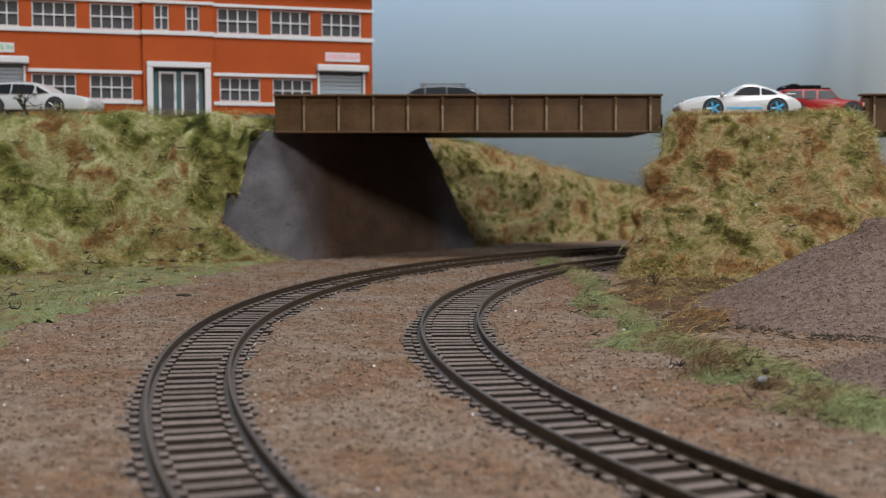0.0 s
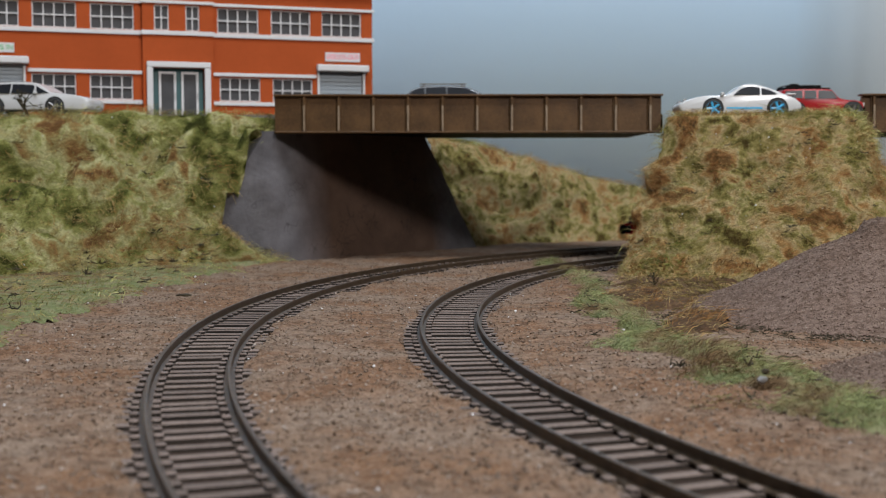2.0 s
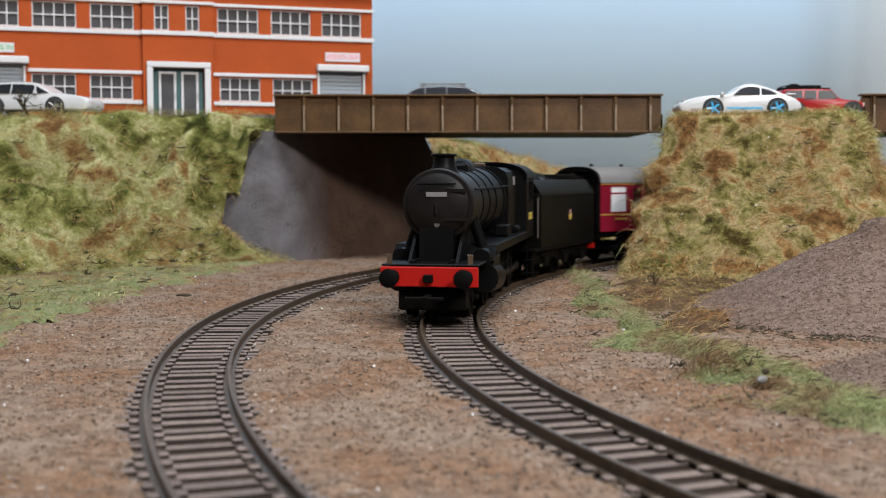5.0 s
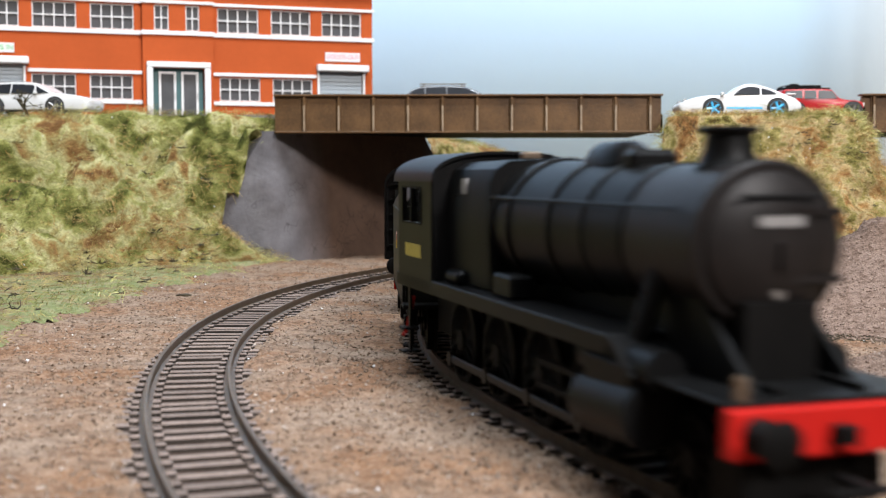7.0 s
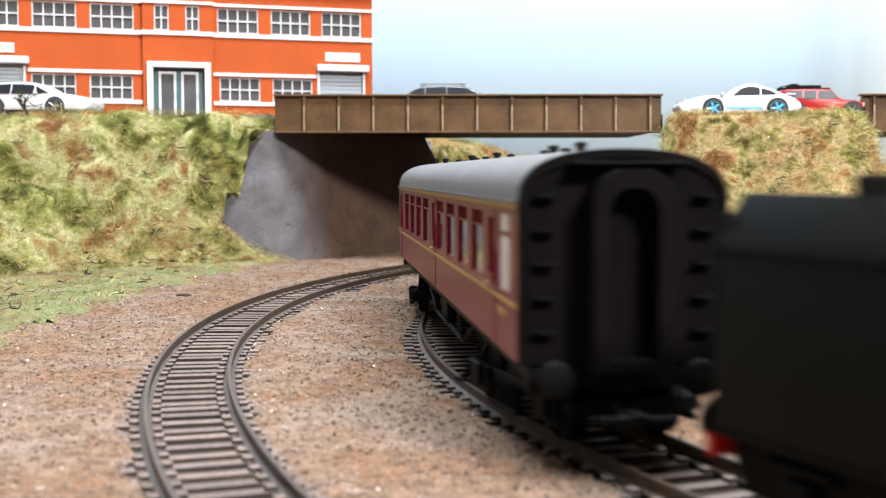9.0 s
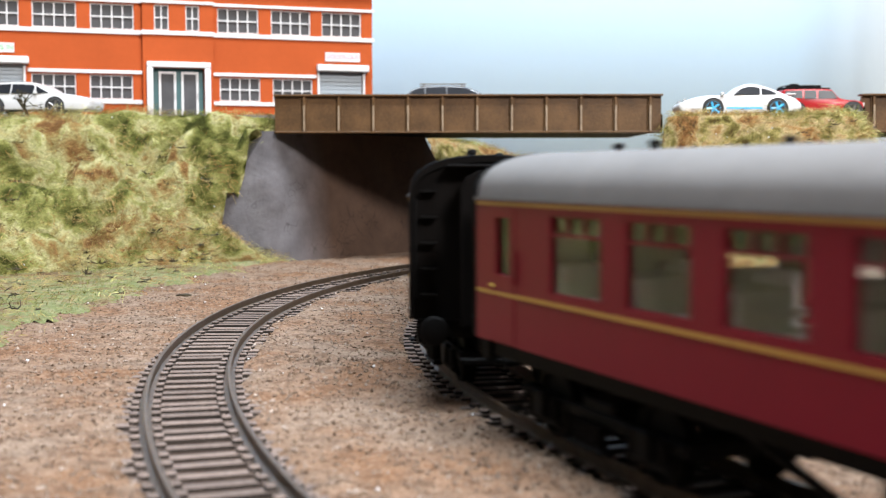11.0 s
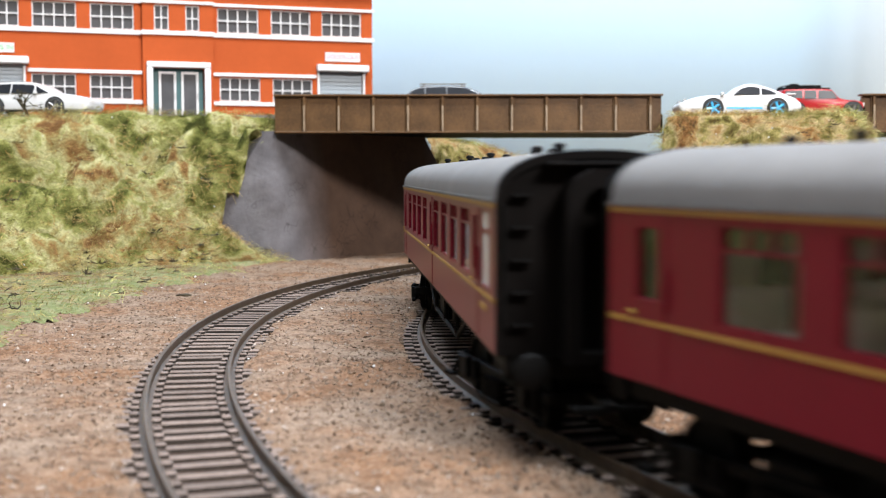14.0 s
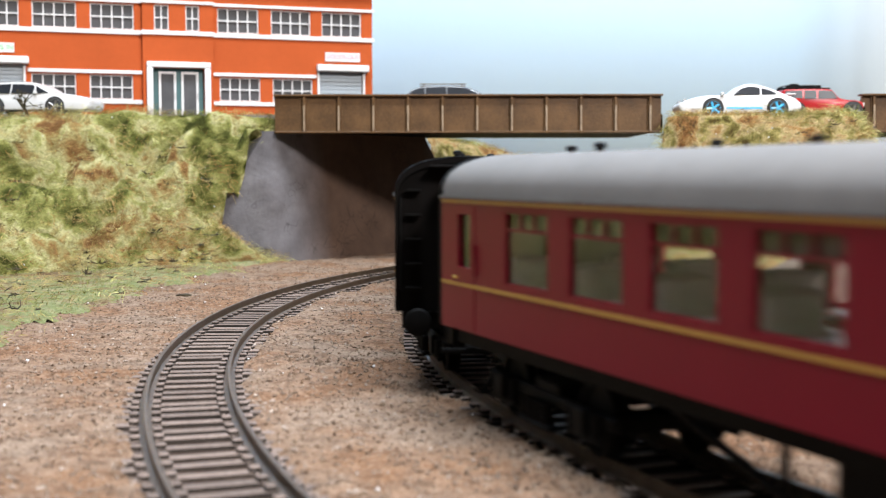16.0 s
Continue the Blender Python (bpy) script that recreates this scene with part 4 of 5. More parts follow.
def make_coach():
    c = thing("coach", "maroon passenger coach with grey roof and yellow lining", "railway coach", "coaches of the train")
    hl, hw, zb, zt, top = 0.1273, 0.0165, 0.0156, 0.0408, 0.0488
    big = [0.082 - 0.0226 * i for i in range(4)] + [-0.0238 - 0.0226 * i for i in range(4)]
    wz = (0.0257, 0.0384)
    openings = [(x - 0.0078, x + 0.0078, *wz) for x in big]
    doors = [0.1005, -0.0012 + 0.0, -0.1165]
    dz = (0.0275, 0.0374)
    dooropen = [(x - 0.0028, x + 0.0028, *dz) for x in doors]
    toilet = (0.1085, 0.1195, *wz)
    for sy in (-1, 1):
        y0, y1 = (sy * hw, sy * (hw - 0.0011)) if sy < 0 else (hw - 0.0011, hw)
        part("body_side", holed(bmesh.new(), -hl, hl, zb, zt, min(y0, y1), max(y0, y1), openings + dooropen + [toilet]), MAROON, c)
        yo = sy * (hw + 0.00018)
        for z0, z1 in ((0.0239, 0.0246), (0.0394, 0.0401)):
            part("lining", boxes((-hl + 0.0003, hl - 0.0003, min(yo, sy * hw) - 0.00001, max(yo, sy * hw) + 0.00001, z0, z1)), LINE, c, "thin yellow lining")
        part("gutter", boxes((-hl, hl, min(sy * hw, sy * (hw + 0.0005)), max(sy * hw, sy * (hw + 0.0005)), 0.0403, 0.0408)), ROOF, c)
        for x in big:
            y = sy * (hw - 0.0007)
            w = part("window", boxes((x - 0.0079, x + 0.0079, y - 0.00015, y + 0.00015, wz[0] - 0.0001, wz[1] + 0.0001)), WINDOW_GLASS, c, "clear glazing")
            w.visible_shadow = False
            yy = sy * (hw - 0.0004)
            fr = holed(bmesh.new(), x - 0.0078, x + 0.0078, wz[0], wz[1], yy - 0.0002, yy + 0.0002, [(x - 0.0074, x + 0.0074, wz[0] + 0.0004, 0.0351), (x - 0.0074, x - 0.0027, 0.0355, wz[1] - 0.0003), (x - 0.0023, x + 0.0023, 0.0355, wz[1] - 0.0003), (x + 0.0027, x + 0.0074, 0.0355, wz[1] - 0.0003)])
            part("window_frame", fr, MAROON, w)
            yv = sy * (hw - 0.00105)
            part("ventilator", boxes((x - 0.0076, x + 0.0076, yv - 0.0001, yv + 0.0001, 0.0354, wz[1])), VENT, w, "dark sliding ventilator")
        for x in doors:
            y = sy * (hw - 0.0007)
            d = part("door", holed(bmesh.new(), x - 0.0046, x + 0.0046, zb + 0.0004, 0.0390, min(sy * hw, sy * (hw + 0.00016)), max(sy * hw, sy * (hw + 0.00016)), [(x - 0.0028, x + 0.0028, *dz)]), MAROON, c)
            p = part("door_window", boxes((x - 0.0029, x + 0.0029, y - 0.00015, y + 0.00015, dz[0] - 0.0001, dz[1] + 0.0001)), WINDOW_GLASS, d)
            p.visible_shadow = False
            part("handle", boxes((x - 0.0042, x - 0.0028, min(sy * (hw + 0.0002), sy * (hw + 0.0007)), max(sy * (hw + 0.0002), sy * (hw + 0.0007)), 0.0253, 0.0258), bevel=0.0001), CREST, d)
            part("grab_rail", boxes((x + 0.0050, x + 0.0053, min(sy * (hw + 0.0002), sy * (hw + 0.0007)), max(sy * (hw + 0.0002), sy * (hw + 0.0007)), 0.0262, 0.0320)), MAROON, d)
        y = sy * (hw - 0.0005)
        t = part("toilet_window", boxes((toilet[0], toilet[1], y - 0.0002, y + 0.0002, wz[0], wz[1])), FROST, c, "frosted white toilet window")
        part("window_frame", boxes((toilet[0], toilet[1], y - 0.0003, y + 0.0003, 0.0347, 0.0355)), MAROON, t)
        # lettering near the end becomes a small bar
        part("letter_bar", boxes((0.108, 0.1165, min(sy * hw, yo), max(sy * hw, yo), 0.0215, 0.0225)), LINE, c)
    # roof
    arc = roof_arc(hw, zt, top)
    secs = []
    for x, k in ((-hl, 0.97), (-hl + 0.002, 1.0), (0, 1.0), (hl - 0.002, 1.0), (hl, 0.97)):
        secs.append([(x, y * (0.5 + k / 2), zt + (z - zt) * k) for y, z in arc])
    part("roof", loft(bmesh.new(), secs), ROOF, c, "matt grey curved roof", smooth=False)
    for x in np.arange(-0.112, 0.118, 0.0226):
        part("roof_vent", lathe(bmesh.new(), (x, -0.0036 if int(x * 1000) % 2 else 0.0036, top - 0.0006), (0, 0, 1), [(0, 0.0008), (0.0011, 0.0008), (0.0012, 0.0012), (0.0018, 0.0010), (0.0020, 0.0004)], n=12), UNDER, c)
    part("ceiling_lining", boxes((-hl + 0.002, hl - 0.002, -hw + 0.0012, hw - 0.0012, zt - 0.0008, zt - 0.0002)), INSIDE, c)
    part("floor", boxes((-hl, hl, -hw + 0.0011, hw - 0.0011, zb, zb + 0.0012)), INSIDE, c)
    for i, x in enumerate(big):
        for dx in (-0.0092, 0.0092):
            bm = bmesh.new()
            for sy in (-1, 1):
                y = sy * 0.0098
                box(bm, x + dx - 0.0014, x + dx + 0.0014, y - 0.0048, y + 0.0048, zb + 0.0012, 0.0305, 0.0006)
                box(bm, x + dx - (0.0055 if dx > 0 else -0.0012), x + dx + (0.0055 if dx < 0 else -0.0012), y - 0.0048, y + 0.0048, 0.0200, 0.0222, 0.0005)
            part("seat", bm, SEAT, c)
        part("table", boxes((x - 0.0032, x + 0.0032, -0.0148, -0.0055, 0.0248, 0.0254), (x - 0.0032, x + 0.0032, 0.0055, 0.0148, 0.0248, 0.0254)), FROST, c)
    for x in (0.0935, 0.1075, -0.1095, 0.0058, -0.0082):
        part("partition", boxes((x - 0.0004, x + 0.0004, -hw + 0.0012, -0.0035, zb + 0.0012, zt - 0.0009), (x - 0.0004, x + 0.0004, 0.0035, hw - 0.0012, zb + 0.0012, zt - 0.0009)), INSIDE, c)
    for y0, y1 in ((-hw + 0.0022, -hw + 0.0038), (hw - 0.0038, hw - 0.0022)):
        part("solebar", boxes((-hl + 0.001, hl - 0.001, y0, y1, 0.0125, zb)), UNDER, c)
    part("centre_frame", boxes((-hl + 0.001, hl - 0.001, -0.006, 0.006, 0.0128, zb)), UNDER, c)
    # truss and boxes below the floor
    for sy in (-1, 1):
        y = sy * 0.0125
        bm = bmesh.new()
        for p, q in (((-0.055, y, 0.0128), (-0.030, y, 0.0055)), ((-0.030, y, 0.0055), (0.030, y, 0.0055)), ((0.030, y, 0.0055), (0.055, y, 0.0128)), ((-0.030, y, 0.0055), (-0.030, y, 0.0128)), ((0.030, y, 0.0055), (0.030, y, 0.0128)), ((0, y, 0.0055), (0, y, 0.0128))):
            cyl(bm, p, q, 0.0007, n=6)
        part("truss", bm, UNDER, c)
    part("battery_box", boxes((-0.022, 0.000, -0.0122, -0.0065, 0.0058, 0.0126), bevel=0.0005), UNDER, c)
    part("battery_box", boxes((0.006, 0.026, 0.0065, 0.0122, 0.0058, 0.0126), bevel=0.0005), UNDER, c)
    part("vacuum_cylinder", cyl(bmesh.new(), (0.014, -0.008, 0.0072), (0.014, -0.008, 0.0128), 0.0042, n=16), UNDER, c)
    part("vacuum_cylinder", cyl(bmesh.new(), (-0.034, 0.006, 0.0072), (-0.034, 0.006, 0.0128), 0.0042, n=16), UNDER, c)
    # ends
    for e in (-1, 1):
        x0, x1 = sorted((e * hl, e * (hl + 0.0009)))
        outline = [(y, z) for y, z in arc] + [(-hw, zb), (hw, zb)]
        bm = bmesh.new()
        secs = [[(x, y, z) for y, z in outline] for x in (x0, x1)]
        part("end_panel", loft(bm, secs), BELLOWS, c, "black coach end")
        # rim round the end
        rim = [[(x, y * k, zb + (z - zb) * k) for y, z in outline] for x, k in ((e * (hl + 0.0009), 1.0), (e * (hl + 0.0016), 0.995), (e * (hl + 0.0016), 0.955), (e * (hl + 0.0009), 0.95))]
        part("end_rim", loft(bmesh.new(), rim, caps=False), BELLOWS, c)
        gx = [(-0.0062, 0.0150), (-0.0062, 0.0420), (-0.0050, 0.0442), (-0.0025, 0.0456), (0.0025, 0.0456), (0.0050, 0.0442), (0.0062, 0.0420), (0.0062, 0.0150)]
        inn = [(y * 0.62, 0.0168 + (z - 0.0168) * 0.90 if z > 0.016 else 0.0168) for y, z in gx]
        secs = [[(e * (hl + d), y, z) for y, z in o] for d, o in ((0.0009, gx), (0.0022, [(y * 0.93, z - 0.0004) for y, z in gx]), (0.0034, gx), (0.0046, [(y * 0.93, z - 0.0004) for y, z in gx]), (0.0058, gx), (0.0072, gx), (0.0076, [(y * 0.9, z) for y, z in gx]), (0.0076, inn), (0.0025, inn))]
        part("gangway", loft(bmesh.new(), secs, caps=True), BELLOWS, c, "black corridor connection")
        part("gangway_hood", boxes((min(e * (hl + 0.0010), e * (hl + 0.0050)), max(e * (hl + 0.0010), e * (hl + 0.0050)), -0.0088, 0.0088, 0.0462, 0.0468), bevel=0.0002), BELLOWS, c)
        for i in range(5):
            z = 0.0205 + i * 0.0052
            for sy in (-1, 1):
                part("end_step", boxes((min(e * (hl + 0.0009), e * (hl + 0.0030)), max(e * (hl + 0.0009), e * (hl + 0.0030)), sy * 0.0125 - 0.0016, sy * 0.0125 + 0.0016, z, z + 0.0004)), UNDER, c)
        for sy in (-1, 1):
            bm = bmesh.new()
            prof = [(0.0, 0.0014), (0.0045, 0.0014), (0.0046, 0.0024), (0.0056, 0.0030), (0.0060, 0.0026), (0.0063, 0.0010)]
            lathe(bm, (e * (hl - 0.001), sy * 0.0113, 0.0136), (e, 0, 0), prof, n=18)
            part("buffer", bm, UNDER, c)
            part("handrail", cyl(bmesh.new(), (e * (hl + 0.0015), sy * 0.0152, 0.020), (e * (hl + 0.0015), sy * 0.0152, 0.040), 0.0003, n=6), UNDER, c)
        bm = boxes((min(e * hl, e * (hl + 0.0105)), max(e * hl, e * (hl + 0.0105)), -0.0012, 0.0012, 0.0082, 0.0094), (min(e * (hl + 0.0095), e * (hl + 0.0105)), max(e * (hl + 0.0095), e * (hl + 0.0105)), -0.0062, 0.0062, 0.0078, 0.0090), bevel=0.0002)
        part("coupling", bm, UNDER, c)
        part("headstock", boxes((min(e * (hl - 0.002), e * (hl + 0.0008)), max(e * (hl - 0.002), e * (hl + 0.0008)), -0.0150, 0.0150, 0.0118, zb - 0.0001)), UNDER, c)
    for x in (-0.093, 0.093):
        make_bogie(c, x)
    return c


def make_loco():
    g = thing("steam_locomotive", "matt black steam locomotive with red buffer beam and tall chimney", "steam locomotive")
    BX = 0.0353
    # frames and running plates
    part("frame", boxes((-0.148, -0.003, -0.0066, -0.0054, 0.0075, 0.0185), (-0.148, -0.003, 0.0054, 0.0066, 0.0075, 0.0185), (-0.120, -0.012, -0.0054, 0.0054, 0.0110, 0.0280)), UNDER, g)
    bm = bmesh.new()
    for sy in (-1, 1):
        a, b = (sy * 0.0060, sy * 0.0168)
        y0, y1 = min(a, b), max(a, b)
        box(bm, -0.148, -0.030, y0, y1, 0.0212, 0.0221, 0.0002)
        box(bm, -0.148, -0.030, min(sy * 0.0162, sy * 0.0168), max(sy * 0.0162, sy * 0.0168), 0.0192, 0.0214)
        m = pose(-0.030, 0, 0.0216, 0, 0, 0) @ pose(0, 0, 0, 0, 32, 0)
        box(bm, 0.0, 0.0088, y0, y1, -0.0005, 0.0004, 0.0, m)
    box(bm, -0.0232, -0.0006, -0.0150, 0.0150, 0.0169, 0.0176, 0.0002)
    part("running_plate", bm, BLACK, g)
    bm = bmesh.new()
    box(bm, -0.0014, 0.0008, -0.0150, 0.0150, 0.0108, 0.0168, 0.0002)
    part("buffer_beam", bm, RED, g, "bright red buffer beam")
    for sy in (-1, 1):
        bm = lathe(bmesh.new(), (0.0005, sy * 0.0113, 0.0137), (1, 0, 0), [(0, 0.0024), (0.0022, 0.0018), (0.0024, 0.0013), (0.0044, 0.0013), (0.0045, 0.0027), (0.0054, 0.0029), (0.0058, 0.0018)], n=22)
        part("buffer", bm, UNDER, g, "round steel buffer")
        part("lamp_iron", boxes((-0.0016, -0.0008, sy * 0.0125 - 0.0008, sy * 0.0125 + 0.0008, 0.0174, 0.0206), bevel=0.0001), RAIL, g)
        # sloping frame plates by the smokebox
        bm = bmesh.new()
        a = sy * 0.0070
        extrude_xz(bm, [(-0.006, 0.0174), (-0.030, 0.0174), (-0.030, 0.0290), (-0.020, 0.0285)], min(a, a + sy * 0.0010), max(a, a + sy * 0.0010))
        part("frame_plate", bm, BLACK, g)
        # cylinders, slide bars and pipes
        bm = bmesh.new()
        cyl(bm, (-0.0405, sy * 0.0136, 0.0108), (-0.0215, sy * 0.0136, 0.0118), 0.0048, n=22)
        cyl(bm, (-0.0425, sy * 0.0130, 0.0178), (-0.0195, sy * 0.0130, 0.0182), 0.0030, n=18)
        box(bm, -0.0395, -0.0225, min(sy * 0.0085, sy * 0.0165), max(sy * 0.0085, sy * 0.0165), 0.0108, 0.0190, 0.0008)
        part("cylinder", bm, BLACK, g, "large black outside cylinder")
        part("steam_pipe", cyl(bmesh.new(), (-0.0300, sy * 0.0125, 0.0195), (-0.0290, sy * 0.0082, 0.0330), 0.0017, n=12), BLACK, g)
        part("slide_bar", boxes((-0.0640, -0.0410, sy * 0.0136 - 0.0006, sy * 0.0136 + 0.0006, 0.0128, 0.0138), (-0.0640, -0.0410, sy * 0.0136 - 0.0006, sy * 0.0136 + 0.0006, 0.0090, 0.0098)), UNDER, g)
        part("injector", lathe(bmesh.new(), (-0.108, sy * 0.0135, 0.0235), (1, 0, 0), [(0, 0.001), (0.0006, 0.0016), (0.008, 0.0016), (0.0086, 0.001)], n=12), BLACK, g)
        part("handrail", cyl(bmesh.new(), (-0.115, sy * 0.0128, 0.0405), (-0.020, sy * 0.0112, 0.0402), 0.00032, n=6), BLACK, g)
        part("mud_box", boxes((-0.086, -0.076, min(sy * 0.0095, sy * 0.0145), max(sy * 0.0095, sy * 0.0145), 0.0222, 0.0265), bevel=0.0005), BLACK, g)
        bm = boxes((-0.1405, -0.1365, min(sy * 0.0125, sy * 0.0165), max(sy * 0.0125, sy * 0.0165), 0.0030, 0.0035), (-0.1405, -0.1365, min(sy * 0.0125, sy * 0.0165), max(sy * 0.0125, sy * 0.0165), 0.0085, 0.0090), (-0.1395, -0.1380, min(sy * 0.0138, sy * 0.0144), max(sy * 0.0138, sy * 0.0144), 0.0030, 0.0200))
        part("cab_step", bm, BLACK, g)
    part("coupling", boxes((0.0005, 0.0080, -0.0010, 0.0010, 0.0075, 0.0085), (0.0072, 0.0080, -0.0060, 0.0060, 0.0074, 0.0084), (0.0, 0.0030, -0.0014, 0.0014, 0.0122, 0.0146), bevel=0.0002), UNDER, g)
    part("guard_plate", boxes((-0.012, -0.004, -0.0105, 0.0105, 0.0030, 0.0092), bevel=0.0006), UNDER, g)
    # smokebox, boiler, firebox
    part("smokebox", lathe(bmesh.new(), (-0.0385, 0, BX), (1, 0, 0), [(0, 0.0110), (0.0215, 0.0110), (0.0219, 0.0115), (0.0228, 0.0115), (0.0232, 0.0110)], n=44), BRONZE, g, "dull black smokebox", smooth=False)
    door = part("smokebox_door", lathe(bmesh.new(), (-0.0153, 0, BX), (1, 0, 0), [(0, 0.0100), (0.0008, 0.0098), (0.0018, 0.0080), (0.0025, 0.0050), (0.0028, 0.0015)], n=40), BRONZE, g)
    part("number_plate", boxes((-0.0133, -0.0124, -0.0033, 0.0033, BX + 0.0026, BX + 0.0040)), PLATE, door, "pale number plate bar")
    part("shed_plate", lathe(bmesh.new(), (-0.0134, 0, BX - 0.0062), (1, 0, 0), [(0, 0.0010), (0.0004, 0.0009)], n=12), STEEL, door)
    part("door_handrail", cyl(bmesh.new(), (-0.0125, -0.0062, BX + 0.0066), (-0.0125, 0.0062, BX + 0.0066), 0.0003, n=6), BLACK, door)
    part("door_handle", boxes((-0.0128, -0.0116, -0.0003, 0.0003, BX - 0.0030, BX + 0.0006), bevel=0.0001), BRONZE, door)
    for z in (-0.0045, 0.0045):
        part("hinge_strap", boxes((-0.0136, -0.0128, 0.0010, 0.0096, BX + z - 0.0005, BX + z + 0.0005)), BRONZE, door)
    part("saddle", boxes((-0.0370, -0.0180, -0.0068, 0.0068, 0.0174, 0.0275), bevel=0.0010), BLACK, g)
    part("boiler", lathe(bmesh.new(), (-0.0930, 0, BX), (1, 0, 0), [(0, 0.0122), (0.026, 0.0119), (0.0546, 0.0108)], n=44), BLACK, g, "satin black tapered boiler", smooth=False)
    for x, r in ((-0.0392, 0.0112), (-0.0530, 0.0115), (-0.0660, 0.0121), (-0.0850, 0.0125)):
        part("boiler_band", lathe(bmesh.new(), (x, 0, BX), (1, 0, 0), [(0, r), (0.0002, r + 0.0002), (0.0010, r + 0.0002), (0.0012, r)], n=40), BLACK, g)
    fire = [(-0.0128, 0.0225), (-0.0132, 0.0330), (-0.0130, 0.0430), (-0.0118, 0.0458), (-0.0090, 0.0474), (0, 0.0479), (0.0090, 0.0474), (0.0118, 0.0458), (0.0130, 0.0430), (0.0132, 0.0330), (0.0128, 0.0225)]
    part("firebox", loft(bmesh.new(), [[(x, y * k, z) for y, z in fire] for x, k in ((-0.112, 0.99), (-0.0875, 1.0), (-0.0855, 0.97))]), BLACK, g)
    part("chimney", lathe(bmesh.new(), (-0.0262, 0, BX + 0.0100), (0, 0, 1), [(0, 0.0050), (0.0012, 0.0042), (0.0028, 0.0036), (0.0052, 0.0034), (0.0053, 0.0042), (0.0059, 0.0044), (0.0062, 0.0040), (0.0062, 0.0030), (0.0040, 0.0028)], n=28), BLACK, g, "short black chimney with lip")
    bm = bmesh.new()
    secs = []
    for x, k in ((-0.0700, 0.45), (-0.0690, 0.85), (-0.0670, 1.0), (-0.0570, 1.0), (-0.0550, 0.85), (-0.0540, 0.45)):
        secs.append([(x, 0.0046 * k * math.cos(a), BX + 0.0085 + 0.0066 * k * max(0, math.sin(a)) ** 0.8) for a in [math.pi * i / 12 for i in range(13)]])
    part("dome", loft(bm, secs), BLACK, g)
    part("top_feed", boxes((-0.0525, -0.0480, -0.0042, 0.0042, BX + 0.0095, BX + 0.0135), bevel=0.0010), BLACK, g)
    part("safety_valve", boxes((-0.0980, -0.0960, -0.0022, 0.0022, 0.0477, 0.0494), bevel=0.0004), RAIL, g)
    for sy in (-1, 1):
        part("washout_plate", boxes((-0.1015, -0.0985, *sorted((sy * 0.0126, sy * 0.0134)), 0.0408, 0.0440)), PLATE, g, "small pale plate on the firebox")
    # cab
    for sy in (-1, 1):
        y0, y1 = sorted((sy * 0.0160, sy * 0.0168))
        cab = part("cab_side", holed(bmesh.new(), -0.1390, -0.1120, 0.0195, 0.0434, y0, y1, [(-0.1345, -0.1280, 0.0342, 0.0418), (-0.1270, -0.1205, 0.0342, 0.0418)]), BLACK, g)
        part("window_frame", holed(bmesh.new(), -0.1350, -0.1200, 0.0338, 0.0422, *sorted((sy * 0.0168, sy * 0.0171)), [(-0.1345, -0.1280, 0.0342, 0.0418), (-0.1270, -0.1205, 0.0342, 0.0418)]), UNDER, cab)
        # the running number is only a row of bars
        for i in range(5):
            part("number_bar", boxes((-0.1325 + i * 0.0026, -0.1325 + i * 0.0026 + 0.0019, *sorted((sy * 0.0168, sy * 0.01695)), 0.0264, 0.0293)), YELLOW, cab, "yellow number bar")
        part("cab_pillar", boxes((-0.1400, -0.1391, *sorted((sy * 0.0155, sy * 0.0165)), 0.0210, 0.0420)), STEEL, g)
    arc = roof_arc(0.0172, 0.0432, 0.0498)
    ins = [(y * 0.95, 0.0432 + (z - 0.0432) * 0.90) for y, z in arc]
    part("cab_roof", loft(bmesh.new(), [[(x, y, z) for y, z in arc + ins[::-1]] for x in (-0.1420, -0.1105)]), BLACK, g)
    head = [(y * 0.97, 0.0432 + (z - 0.0432) * 0.94) for y, z in arc]
    ring = head + [(head[-1][0] * 0.96, 0.0215), (head[0][0] * 0.96, 0.0215)]
    part("cab_front", loft(bmesh.new(), [[(x, y, z) for y, z in ring] for x in (-0.1130, -0.1115)]), BLACK, g)
    part("cab_floor", boxes((-0.1400, -0.1120, -0.0160, 0.0160, 0.0195, 0.0205)), BLACK, g)
    part("backhead", boxes((-0.1165, -0.1135, -0.0100, 0.0100, 0.0206, 0.0420), bevel=0.0015), BLACK, g)
    # red flexible pipe to the tender
    bm = bmesh.new()
    pts = [(-0.1400, -0.0128, 0.0160), (-0.1412, -0.0136, 0.0110), (-0.1440, -0.0138, 0.0070), (-0.1480, -0.0134, 0.0058)]
    for p, q in zip(pts, pts[1:]):
        cyl(bm, p, q, 0.0004, n=8)
    part("drain_pipe", bm, RED, g, "thin red pipe")
    # wheels and rods
    wh = {}
    wh["pony"] = wheelset(g, -0.0175, 0.0065, 10)
    for i in range(4):
        wh["driver", i] = wheelset(g, -0.049 - 0.023 * i, 0.00925, 14)
    for sy in (-1, 1):
        bm = bmesh.new()
        y = sy * 0.0126
        box(bm, -0.0705, 0.0015, y - 0.0004, y + 0.0004, -0.0008, 0.0008, 0.0002)
        for i in range(4):
            cyl(bm, (-0.023 * i, y - 0.0006, 0), (-0.023 * i, y + 0.0006, 0), 0.0015, n=12)
        wh["rod", sy] = part("coupling_rod", bm, BRONZE, g, "dull black coupling rod")
        wh["rod", sy].location = (-0.049, 0, 0.00925)
